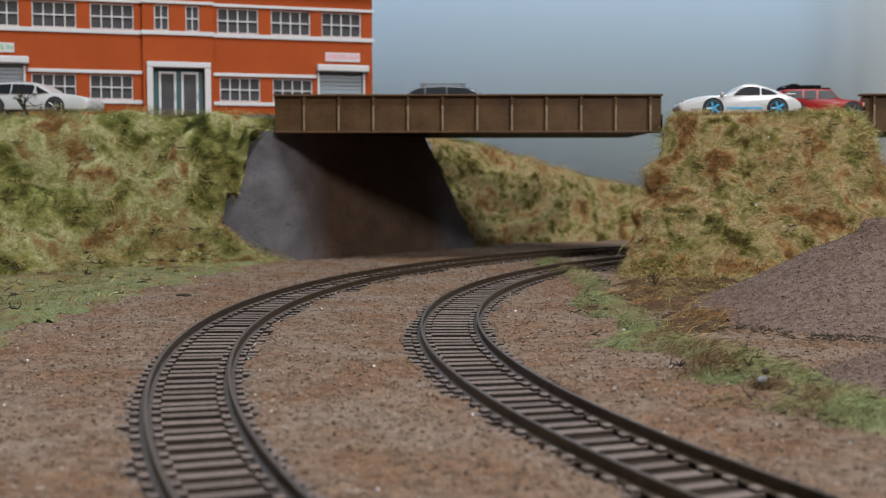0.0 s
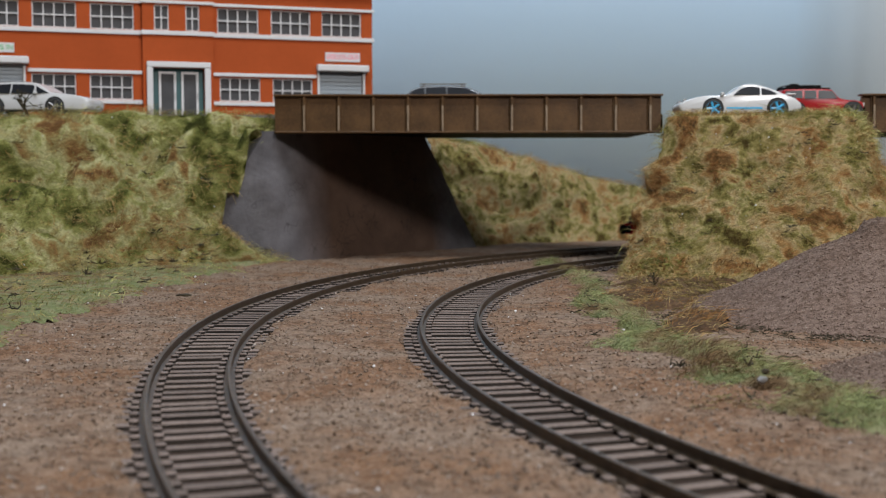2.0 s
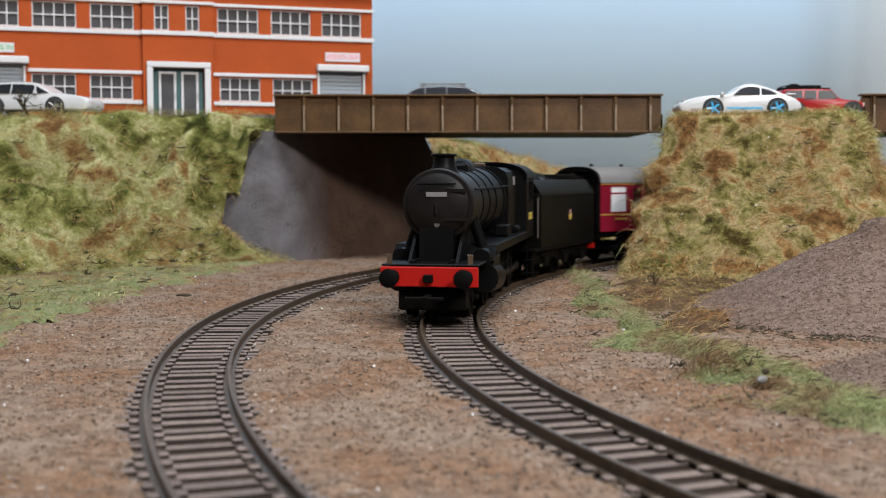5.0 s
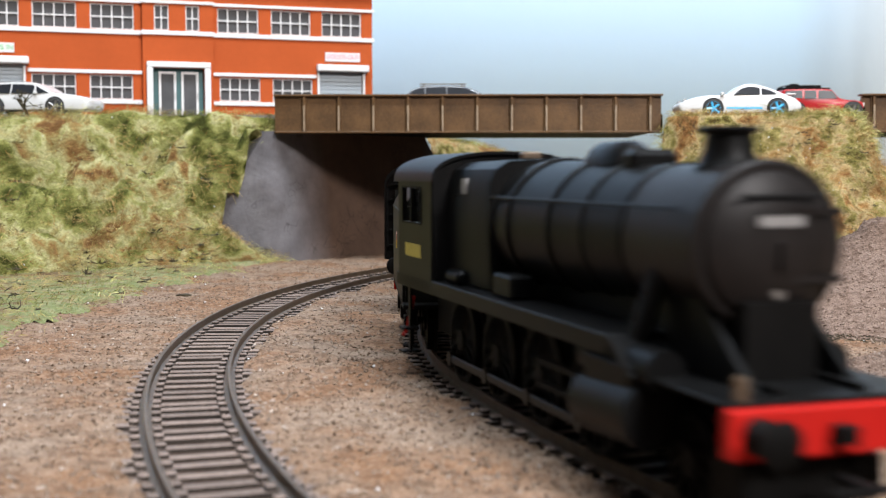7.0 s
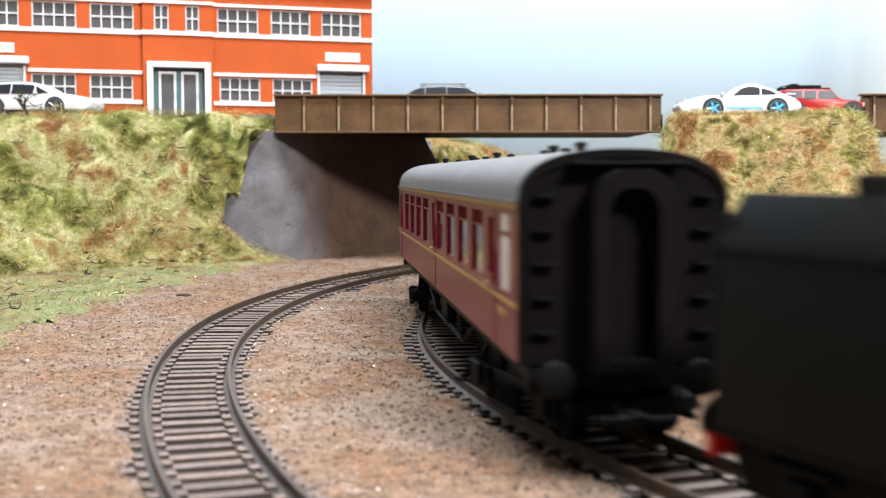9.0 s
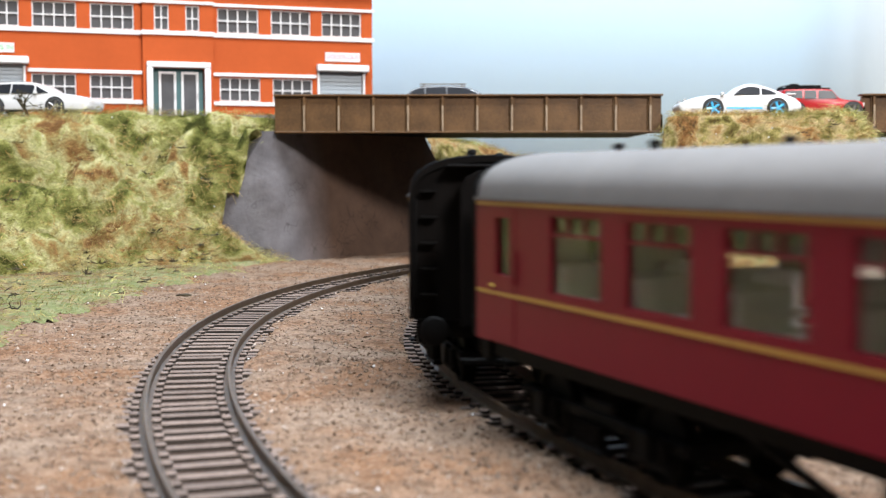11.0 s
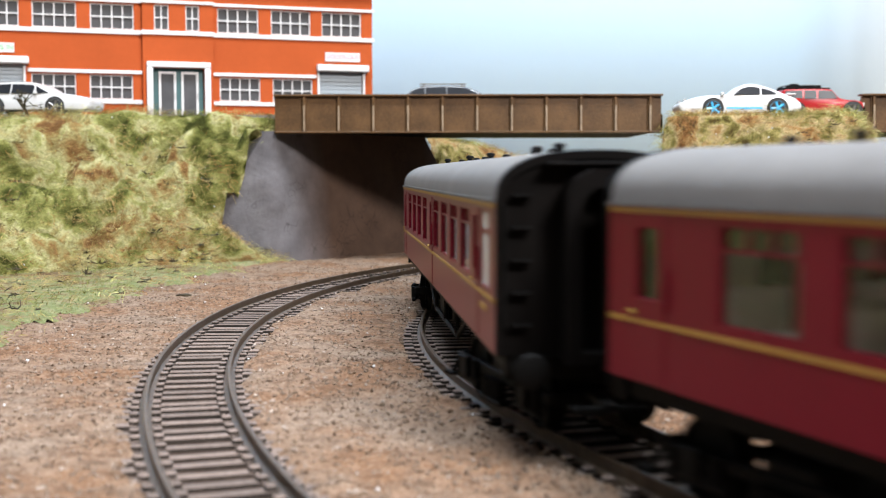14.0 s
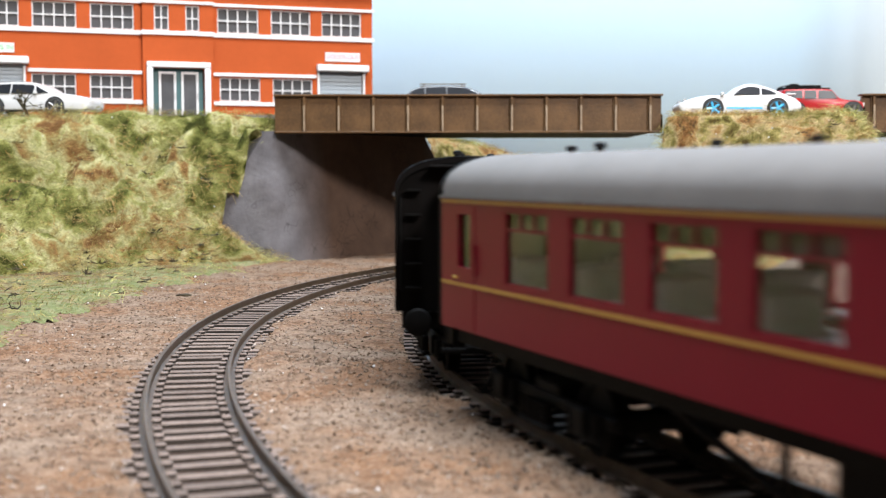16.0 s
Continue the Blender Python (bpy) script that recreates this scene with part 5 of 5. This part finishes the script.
    for o in g.children:
        if o.name.split(".")[0] in ("firebox", "washout_plate", "safety_valve", "cab_side", "cab_pillar", "cab_front", "cab_roof", "cab_floor", "cab_step", "backhead", "drain_pipe", "injector"):
            o.location.x -= 0.007
    return g, wh


def make_tender():
    g = thing("tender", "black coal tender with gold crest behind the locomotive", "tender")
    L = 0.0825
    side = [(0.0166, 0.0135), (0.0166, 0.0355), (0.0160, 0.0372), (0.0128, 0.0418), (0.0120, 0.0424)]
    for sy in (-1, 1):
        bm = bmesh.new()
        outer = [(y * sy, z) for y, z in side]
        inner = [((y - 0.0008) * sy, z) for y, z in side[::-1]]
        loft(bm, [[(x, y, z) for y, z in outer + inner] for x in (-L, -0.0065)])
        t = part("tank_side", bm, OLIVE, g)
        part("tank_ledge", boxes((-L, -0.0065, *sorted((sy * 0.0166, sy * 0.0168)), 0.0352, 0.0356)), OLIVE, t)
        bm = bmesh.new()
        y = sorted((sy * 0.0166, sy * 0.0169))
        extrude_xz(bm, [(-0.0485, 0.0268), (-0.0470, 0.0258), (-0.0468, 0.0244), (-0.0446, 0.0244), (-0.0444, 0.0258), (-0.0429, 0.0268), (-0.0446, 0.0266), (-0.0457, 0.0263), (-0.0468, 0.0266)], *y)
        part("crest", bm, CREST, t, "gold crest shape")
        part("crest", extrude_xz(bmesh.new(), [(-0.0466, 0.0267), (-0.0457, 0.0264), (-0.0448, 0.0267), (-0.0450, 0.0284), (-0.0457, 0.0290), (-0.0464, 0.0284)], *y), PINKISH, t, "dull pink top of the crest")
        part("handrail", cyl(bmesh.new(), (-0.0030, sy * 0.0164, 0.0180), (-0.0030, sy * 0.0164, 0.0350), 0.0003, n=6), STEEL, g)
    part("tank_rear", boxes((-L - 0.0006, -L, -0.0160, 0.0160, 0.0135, 0.0400)), OLIVE, g)
    part("tank_front", boxes((-0.0060, -0.0050, -0.0158, 0.0158, 0.0135, 0.0370)), OLIVE, g)
    part("tank_top", boxes((-L, -0.005, -0.0150, 0.0150, 0.0340, 0.0350)), OLIVE, g)
    part("bulkhead", boxes((-0.0640, -0.0630, -0.0125, 0.0125, 0.0350, 0.0448), bevel=0.0004), OLIVE, g)
    bm = bmesh.new()
    rnd = random.Random(3)
    for i in range(420):
        x, y = rnd.uniform(-0.062, -0.007), rnd.uniform(-0.0112, 0.0112)
        z = 0.0366 + 0.0080 * (1 - (y / 0.014) ** 2) * (0.5 + 0.5 * math.sin((x + 0.062) * 57)) * rnd.uniform(0.4, 1)
        r = rnd.uniform(0.0007, 0.0016)
        m = pose(x, y, z, rnd.uniform(0, 360), rnd.uniform(0, 360), 0)
        box(bm, -r, r, -r * 0.8, r * 0.8, -r * 0.7, r * 0.7, 0, m)
    part("coal", bm, COAL, g, "heaped black coal")
    part("filler", lathe(bmesh.new(), (-0.073, 0, 0.0350), (0, 0, 1), [(0, 0.0036), (0.0040, 0.0036), (0.0042, 0.0040), (0.0052, 0.0036)], n=18), OLIVE, g)
    part("sole_plate", boxes((-L - 0.001, 0.0, -0.0166, 0.0166, 0.0122, 0.0134), bevel=0.0002), UNDER, g)
    wh = []
    for sy in (-1, 1):
        outline = [(-L + 0.001, 0.0121), (-0.002, 0.0121), (-0.002, 0.0080), (-0.010, 0.0062), (-0.024, 0.0062), (-0.030, 0.0085), (-0.038, 0.0062), (-0.050, 0.0062), (-0.056, 0.0085), (-0.064, 0.0062), (-0.078, 0.0062), (-L + 0.001, 0.0080)]
        bm = extrude_xz(bmesh.new(), outline, *sorted((sy * 0.0130, sy * 0.0140)))
        for x in (-0.017, -0.043, -0.069):
            box(bm, x - 0.0022, x + 0.0022, *sorted((sy * 0.0141, sy * 0.0158)), 0.0050, 0.0090, 0.0003)
            box(bm, x - 0.0058, x + 0.0058, *sorted((sy * 0.0141, sy * 0.0152)), 0.0096, 0.0108, 0.0003)
        part("side_frame", bm, UNDER, g)
        part("step", boxes((-0.0045, -0.0010, *sorted((sy * 0.0130, sy * 0.0165)), 0.0030, 0.0035), (-0.0035, -0.0020, *sorted((sy * 0.0138, sy * 0.0144)), 0.0030, 0.0121)), UNDER, g)
        part("buffer", lathe(bmesh.new(), (-L - 0.0008, sy * 0.0113, 0.0128), (-1, 0, 0), [(0, 0.0022), (0.0022, 0.0014), (0.0040, 0.0013), (0.0041, 0.0031), (0.0052, 0.0031)], n=18), UNDER, g)
    part("rear_beam", boxes((-L - 0.0016, -L - 0.0002, -0.0165, 0.0165, 0.0092, 0.0121)), RED, g, "red rear buffer beam")
    part("coupling", boxes((-L - 0.011, -L - 0.0016, -0.001, 0.001, 0.0078, 0.0088), (-L - 0.011, -L - 0.010, -0.0060, 0.0060, 0.0078, 0.0088)), UNDER, g)
    part("drag_box", boxes((-L - 0.0002, -L + 0.008, -0.0125, 0.0125, 0.0045, 0.0121), bevel=0.0006), UNDER, g)
    part("drawbar", boxes((-0.002, 0.022, -0.001, 0.001, 0.0088, 0.0098)), UNDER, g)
    for x in (-0.017, -0.043, -0.069):
        wh.append(wheelset(g, x, 0.0070, 10))
    return g, wh


loco, loco_gear = make_loco()
tender, tender_wheels = make_tender()
coaches = [make_coach()]
for k in range(3):
    coaches.append(copy_thing(coaches[0], Matrix()))


def vehicle_pose(s_front, base, lead):
    """Pose of a vehicle whose front wheels stand at s_front and its rear ones base metres behind; its origin lies lead metres before the front ones."""
    x0, y0, t = on_line(LINE_R, s_front)
    lo, hi = s_front, s_front + base * 1.3
    for k in range(26):
        m = (lo + hi) / 2
        x, y, t = on_line(LINE_R, m)
        if math.hypot(x - x0, y - y0) < base:
            lo = m
        else:
            hi = m
    a = math.atan2(y0 - y, x0 - x)
    return pose(x0 + math.cos(a) * lead, y0 + math.sin(a) * lead, RAIL_TOP, 0, 0, math.degrees(a)), m, a


def turned(s, a):
    """Angle in degrees of the track at s against a vehicle's heading a."""
    d = math.degrees(on_line(LINE_R, s)[2] + math.pi - a)
    return (d + 180) % 360 - 180


def gone(t):
    """Way that the train has gone since the start."""
    return PACE * t - 0.0005 * max(0.0, t - 9) ** 2


def rolling(wheels, x, r, times):
    walk(wheels, [(t, pose(x, 0, r, 0, math.degrees(gone(t) / r) % 360, 0)) for t in times])


def motions():
    times = [k * 0.25 for k in range(65)]
    fast = [k * 0.1 for k in range(161)]
    for k, c in enumerate(coaches):
        rows, front, rear = [], [], []
        for t in times:
            s = COACH_S[k] - gone(t)
            m, s2, a = vehicle_pose(s, 0.186, -0.093)
            rows.append((t, m))
            front.append((t, pose(0.093, 0, 0, 0, 0, turned(s, a))))
            rear.append((t, pose(-0.093, 0, 0, 0, 0, turned(s2, a))))
        walk(c, rows)
        for b in [o for o in c.children if o.name.startswith("bogie")]:
            walk(b, front if b.location.x > 0 else rear)
            for w in b.children:
                rolling(w, w.location.x, 0.0063, fast)
    walk(loco, [(t, vehicle_pose(LOCO_S - gone(t), 0.069, 0.049)[0]) for t in times])
    walk(tender, [(t, vehicle_pose(TENDER_S - gone(t), 0.052, 0.017)[0]) for t in times])
    for w in tender_wheels:
        rolling(w, w.location.x, 0.0070, fast)
    for key, w in loco_gear.items():
        if key == "pony":
            rolling(w, w.location.x, 0.0065, fast)
        elif key[0] == "driver":
            rolling(w, w.location.x, 0.00925, fast)
        else:
            r = 0.00925
            walk(w, [(t, pose(-0.049 + 0.42 * r * math.cos(gone(t) / r), 0, r - 0.42 * r * math.sin(gone(t) / r))) for t in fast])


# ---- grass fibres, grains, twigs ----
def spread(ob, count, seed, keep=None):
    """Random places and normals on an object's mesh, spread evenly by area; keep(x, y, z) gives a chance for each."""
    me = ob.data
    me.calc_loop_triangles()
    co = np.zeros(len(me.vertices) * 3)
    me.vertices.foreach_get("co", co)
    co = co.reshape(-1, 3)
    tri = np.zeros(len(me.loop_triangles) * 3, int)
    me.loop_triangles.foreach_get("vertices", tri)
    tri = tri.reshape(-1, 3)
    a, b, c = co[tri[:, 0]], co[tri[:, 1]], co[tri[:, 2]]
    n = np.cross(b - a, c - a)
    area = np.linalg.norm(n, axis=1)
    rng = np.random.default_rng(seed)
    pick = rng.choice(len(tri), count, p=area / area.sum())
    u, v = rng.random(count), rng.random(count)
    f = u + v > 1
    u[f], v[f] = 1 - u[f], 1 - v[f]
    p = a[pick] + (b - a)[pick] * u[:, None] + (c - a)[pick] * v[:, None]
    n = n[pick] / (area[pick][:, None] + 1e-12)
    n[n[:, 2] < -0.2] *= -1
    if keep is not None:
        k = rng.random(count) < np.array([keep(*q) for q in p])
        p, n = p[k], n[k]
    return p, n, rng


def fibres(name, p, n, rng, length, width, lean, material, label, swirl=14.0, seed=0.0, category="grass"):
    """Loose bent fibres rooted at the points p, combed along by a slow swirl."""
    k = len(p)
    ang = np.array([noise.noise(Vector((q[0] * swirl, q[1] * swirl + 2 * q[2] * swirl, seed))) for q in p]) * 6.0 + rng.normal(0, 0.9, k)
    side = np.stack([np.cos(ang), np.sin(ang) * 0.6, np.sin(ang * 1.7) * 0.5 - 0.15], 1)
    side -= n * (side * n).sum(1)[:, None]
    side /= np.linalg.norm(side, axis=1)[:, None] + 1e-9
    up = n + rng.normal(0, 0.22, (k, 3))
    tuft = np.array([0.75 + 0.9 * noise.noise(Vector((q[0] * 70, q[1] * 70, q[2] * 70 + seed))) for q in p])
    L = (length * np.clip(tuft, 0.3, 1.6) * (0.55 + 0.9 * rng.random(k) ** 1.5))[:, None]
    ln = (lean * (0.5 + rng.random(k)))[:, None]
    mid = p + up * L * 0.36 + side * L * 0.30 * ln
    tip = p + up * L * 0.50 + side * L * 0.85 * ln - np.array([0, 0, 1]) * L * 0.10
    w = np.cross(side, rng.normal(0, 1, (k, 3)))
    w /= np.linalg.norm(w, axis=1)[:, None] + 1e-9
    w *= (width * (0.6 + 0.8 * rng.random(k)))[:, None]
    base = p - n * 0.0006
    co = np.stack([base - w, base + w, mid + w * 0.8, mid - w * 0.8, tip], 1).reshape(-1, 3)
    i = np.arange(k) * 5
    faces = np.stack([i, i + 1, i + 2, i + 3], 1).tolist() + np.stack([i + 3, i + 2, i + 4], 1).tolist()
    me = bpy.data.meshes.new(name)
    me.from_pydata(co.tolist(), [], faces)
    me.materials.append(material)
    return tagged(new(name, me), label, category, kind="stuff")


def patch(x, y, z, s, seed):
    return noise.noise(Vector((x * s, (y + z) * s, seed)))


def clothe(ob, count, seed, greenness, label, length=0.0085, materials=(GRASS, DRY)):
    """Cover a bank with green and dry fibres in patches."""
    def green(x, y, z):
        return min(1, max(0.04, greenness + 1.6 * patch(x, y, z, 26, seed)))
    p, n, rng = spread(ob, count, seed, green)
    fibres("grass", p, n, rng, length, 0.00010, 1.0, materials[0], "pale green fibre grass on the " + label, seed=seed)
    p, n, rng = spread(ob, count, seed + 50, lambda x, y, z: 0.9 * (1.05 - green(x, y, z)))
    fibres("dry_grass", p, n, rng, length * 0.85, 0.00009, 1.3, materials[1], "straw and brown fibre grass on the " + label, seed=seed + 9)


clothe(left_bank, 90000, 21, 0.68, "steep embankment", 0.009)
clothe(foot_bank, 16000, 24, 0.62, "foot of the embankment", 0.008)
clothe(mound, 75000, 22, 0.16, "pier mound", 0.0075)
clothe(far_bank, 36000, 23, 0.22, "bank behind the bridge", 0.008)


def verge(name, inside, seed, label, material):
    """A thin irregular mat on the flat ground where inside(x, y) is positive."""
    xs, ys = np.arange(-0.40, 0.16, 0.0032), np.arange(0.14, 0.66, 0.0032)
    bm = bmesh.new()
    vs = {}
    for i, x in enumerate(xs):
        for j, y in enumerate(ys):
            k = inside(x, y) + 0.016 * fbm(x, y, seed, 36)
            if k > 0:
                vs[i, j] = bm.verts.new((x, y, -0.0004 + min(0.0042, 0.30 * k) + 0.0008 * fbm(x, y, seed, 60)))
    for i, j in list(vs):
        q = [(i, j), (i + 1, j), (i + 1, j + 1), (i, j + 1)]
        if all(k in vs for k in q):
            bm.faces.new([vs[k] for k in q])
    loose = [v for v in bm.verts if not v.link_faces]
    bmesh.ops.delete(bm, geom=loose, context="VERTS")
    return tagged(part(name, bm, material, smooth=True), label, "grass", kind="structure")


def left_inside(x, y):
    return min(float(np.interp(y, [0.14, 0.25, 0.38, 0.49, 0.60, 0.64], [-0.150, -0.122, -0.119, -0.114, -0.095, -0.09])) - x, 0.05)


def right_inside(x, y):
    a = float(np.interp(y, [0.14, 0.20, 0.23, 0.27, 0.34, 0.41, 0.47], [0.100, 0.076, 0.063, 0.053, 0.047, 0.043, 0.052]))
    b = float(np.interp(y, [0.14, 0.20, 0.24, 0.31, 0.33, 0.41, 0.47], [0.125, 0.105, 0.096, 0.086, 0.072, 0.066, 0.068]))
    return min(x - a, b - x, 0.05)


mat_left = verge("grass_verge", left_inside, 31, "mat of green turf between embankment and track", TURF_THIN)
mat_right = verge("grass_verge", right_inside, 32, "strip of sparse turf beside the curved track", TURF_THIN)
for ob, cnt, sd, gr in ((mat_left, 30000, 41, 0.55), (mat_right, 18000, 42, 0.50)):
    clothe(ob, cnt, sd, gr, "flat verge", 0.0048, (GRASS, DRY) if ob is mat_left else (THIN, THIN))
p, n, rng = spread(mound, 26000, 77, lambda x, y, z: 1.0 if z < 0.012 else 0.0)
fibres("dry_grass", p + np.array([[0, -0.006, 0]]), np.tile([[0, 0, 1.0]], (len(p), 1)), rng, 0.006, 0.00013, 1.2, DRY, "straw wisps at the foot of the mound")


def grains(name, p, rng, r0, r1, material, label):
    """Small angular stones lying at the points p."""
    k = len(p)
    r = r0 + (r1 - r0) * rng.random(k) ** 3
    axes = np.array([[1, 0, 0], [-1, 0, 0], [0, 1, 0], [0, -1, 0], [0, 0, 0.8], [0, 0, -0.8]])
    co = axes[None] * (0.6 + 0.8 * rng.random((k, 6, 1))) + rng.normal(0, 0.25, (k, 6, 3))
    co = p[:, None] + co * r[:, None, None] + np.array([0, 0, 0.35]) * r[:, None, None]
    i = np.arange(k)[:, None] * 6
    tri = np.array([[0, 2, 4], [2, 1, 4], [1, 3, 4], [3, 0, 4], [2, 0, 5], [1, 2, 5], [3, 1, 5], [0, 3, 5]])
    me = bpy.data.meshes.new(name)
    me.from_pydata(co.reshape(-1, 3).tolist(), [], (i[:, None] + tri[None]).reshape(-1, 3).tolist())
    me.materials.append(material)
    return tagged(new(name, me), label, "gravel", kind="stuff")


def ground_points(count, seed, x0, x1, y0, y1, power=1.0):
    rng = np.random.default_rng(seed)
    y = y0 + (y1 - y0) * rng.random(count) ** power
    x = (x0 + (x1 - x0) * rng.random(count)) * (0.25 + y) / 0.6
    gap = track_gap(x, y)
    ok = (gap > 0.0105) | (rng.random(count) < 0.10)
    ok &= ~((abs(gap - 0.0087) < 0.0012))
    x, y, gap = x[ok], y[ok], gap[ok]
    z = np.array([ground_z(a, b, g) for a, b, g in zip(x, y, gap)])
    return np.stack([x, y, z], 1), rng


p, rng = ground_points(100000, 61, -0.26, 0.26, 0.13, 0.66, 1.25)
grains("ballast_grains", p, rng, 0.00016, 0.00058, GRAINS, "loose tan and grey ballast grains on the ground")
for ob, cnt, sd in ((heap_big, 26000, 63), (heap_small, 9000, 64)):
    q, nn, rng = spread(ob, cnt, sd)
    grains("heap_grains", q, rng, 0.00016, 0.00045, GRAVEL_GRAINS, "loose reddish gravel grains on the heap")


def twigs(name, pts, rng, size, label, material=TWIG):
    """Tufts of short dark twigs."""
    bm = bmesh.new()
    for q in pts:
        s = size * rng.uniform(0.5, 1.3)
        for k in range(rng.integers(3, 7)):
            d = Vector((rng.normal(), rng.normal(), abs(rng.normal()) * 0.28)).normalized()
            b = Vector(q) + Vector((rng.normal(), rng.normal(), 0)) * s * 0.25
            m = b + d * s * 0.6
            e = m + (d + Vector(rng.normal(0, 0.6, 3).tolist())).normalized() * s * 0.5
            cyl(bm, b, m, s * 0.075, s * 0.055, n=4, caps=False)
            cyl(bm, m, e, s * 0.055, s * 0.02, n=4, caps=False)
    return tagged(part(name, bm, material), label, "twigs", kind="stuff")


for ob, cnt, sd, sz in ((left_bank, 380, 71, 0.0034), (foot_bank, 60, 75, 0.0036), (mat_left, 420, 72, 0.0030), (mound, 260, 73, 0.0026), (mat_right, 40, 74, 0.0024)):
    q, nn, rng = spread(ob, cnt * 3, sd, lambda x, y, z: min(1, max(0, 0.30 + 1.5 * patch(x, y, z, 34, 5))) if z < 0.074 else 0.0)
    twigs("dark_twigs", q + nn * sz * 1.1, rng, sz, "scattered dark twig litter on the turf")


def shrub(x, y, z, h, seed, label):
    rng = np.random.default_rng(seed)
    bm = bmesh.new()

    def branch(b, d, l, r, depth):
        e = b + d * l
        cyl(bm, b, e, r, r * 0.7, n=5, caps=False)
        if depth:
            for k in range(3):
                branch(e, (d + Vector(rng.normal(0, 0.55, 3).tolist())).normalized(), l * 0.68, r * 0.65, depth - 1)
    for k in range(3):
        branch(Vector((0, 0, 0)), Vector((rng.normal(0, 0.5), rng.normal(0, 0.5), 1)).normalized(), h * 0.36, h * 0.028, 3)
    ob = thing("shrub", label, "shrub", "shrubs", pose(x, y, z))
    part("branches", bm, TWIG, ob)
    return ob


shrub(-0.2200, 0.632, 0.0790, 0.0190, 4, "small bare dark shrub on top of the embankment")
shrub(0.1120, 0.598, 0.0650, 0.0070, 5, "tiny bare dark shrub on the mound's side")
shrub(0.2330, 0.600, 0.0600, 0.0100, 6, "small bare dark shrub on the mound's shoulder")
shrub(0.0860, 0.480, 0.0015, 0.0090, 7, "small bare dark shrub at the foot of the mound")


def chip(x, y, z, l, w, h, turn, mt, label, category, name):
    rng = np.random.default_rng(int(abs(x) * 10000))
    bm = bmesh.new()
    secs = []
    for k in np.linspace(-1, 1, 5):
        s = math.sqrt(max(0.06, 1 - k * k * 0.9))
        secs.append([(k * l / 2, w / 2 * s * math.cos(a) * rng.uniform(0.8, 1.2), h / 2 * s * math.sin(a) * rng.uniform(0.8, 1.2)) for a in [2 * math.pi * i / 7 for i in range(7)]])
    ob = part(name, loft(bm, secs), mt)
    ob.matrix_world = pose(x, y, z, 0, 0, turn)
    return tagged(ob, label, category)


chip(-0.1010, 0.458, 0.0022, 0.0060, 0.0022, 0.0016, 5, TWIG, "dark brown bark chip lying on the ballast", "bark chip", "bark_chip")
chip(0.0700, 0.257, 0.0040, 0.0034, 0.0016, 0.0018, 40, PLATE, "white pebble lying in the green verge", "pebble", "pebble")
chip(0.0712, 0.259, 0.0055, 0.0018, 0.0014, 0.0014, 10, TWIG, "dark pebble beside the white one", "pebble", "pebble")


# bare brown soil between the heap and the mound, with litter along the heap's foot
def soil_inside(x, y):
    return min(x - float(np.interp(y, [0.33, 0.42, 0.52], [0.066, 0.066, 0.070])), 0.135 - x, y - 0.335 - max(0.0, x - 0.080) * 3.0, 0.535 - y, 0.05)


soil = verge("soil_patch", soil_inside, 33, "bare dark brown soil patch below the mound", scatter("bare_soil", [(0.06, 0.035, 0.02), (0.13, 0.075, 0.04), (0.09, 0.055, 0.03), (0.17, 0.10, 0.055), (0.11, 0.065, 0.035)], 30))
clothe(soil, 3000, 43, 0.1, "soil patch", 0.005, (DRY, DRY))
rng = np.random.default_rng(8)
a = rng.uniform(3.2, 5.2, 420)
r = 0.083 + rng.normal(0, 0.006, 420)
twigs("dark_twigs", np.stack([0.158 + r * np.cos(a), 0.405 + r * np.sin(a), 0.0022 + 0 * a], 1), rng, 0.0013, "dark twig litter along the foot of the gravel heap")

# stray pale specks, added in place of small glints
p, rng = ground_points(170, 91, -0.26, 0.26, 0.16, 0.62)
q1, nn, rng = spread(left_bank, 200, 92)
q2, nn, rng = spread(mound, 240, 93)
grains("pale_chips", np.concatenate([p + [[0, 0, 0.0004]], q1 + [[0, -0.002, 0.002]], q2 + [[0, -0.003, 0.001]]]), rng, 0.0002, 0.0005, FROST, "stray whitish specks standing in for glints on ground and grass")

motions()
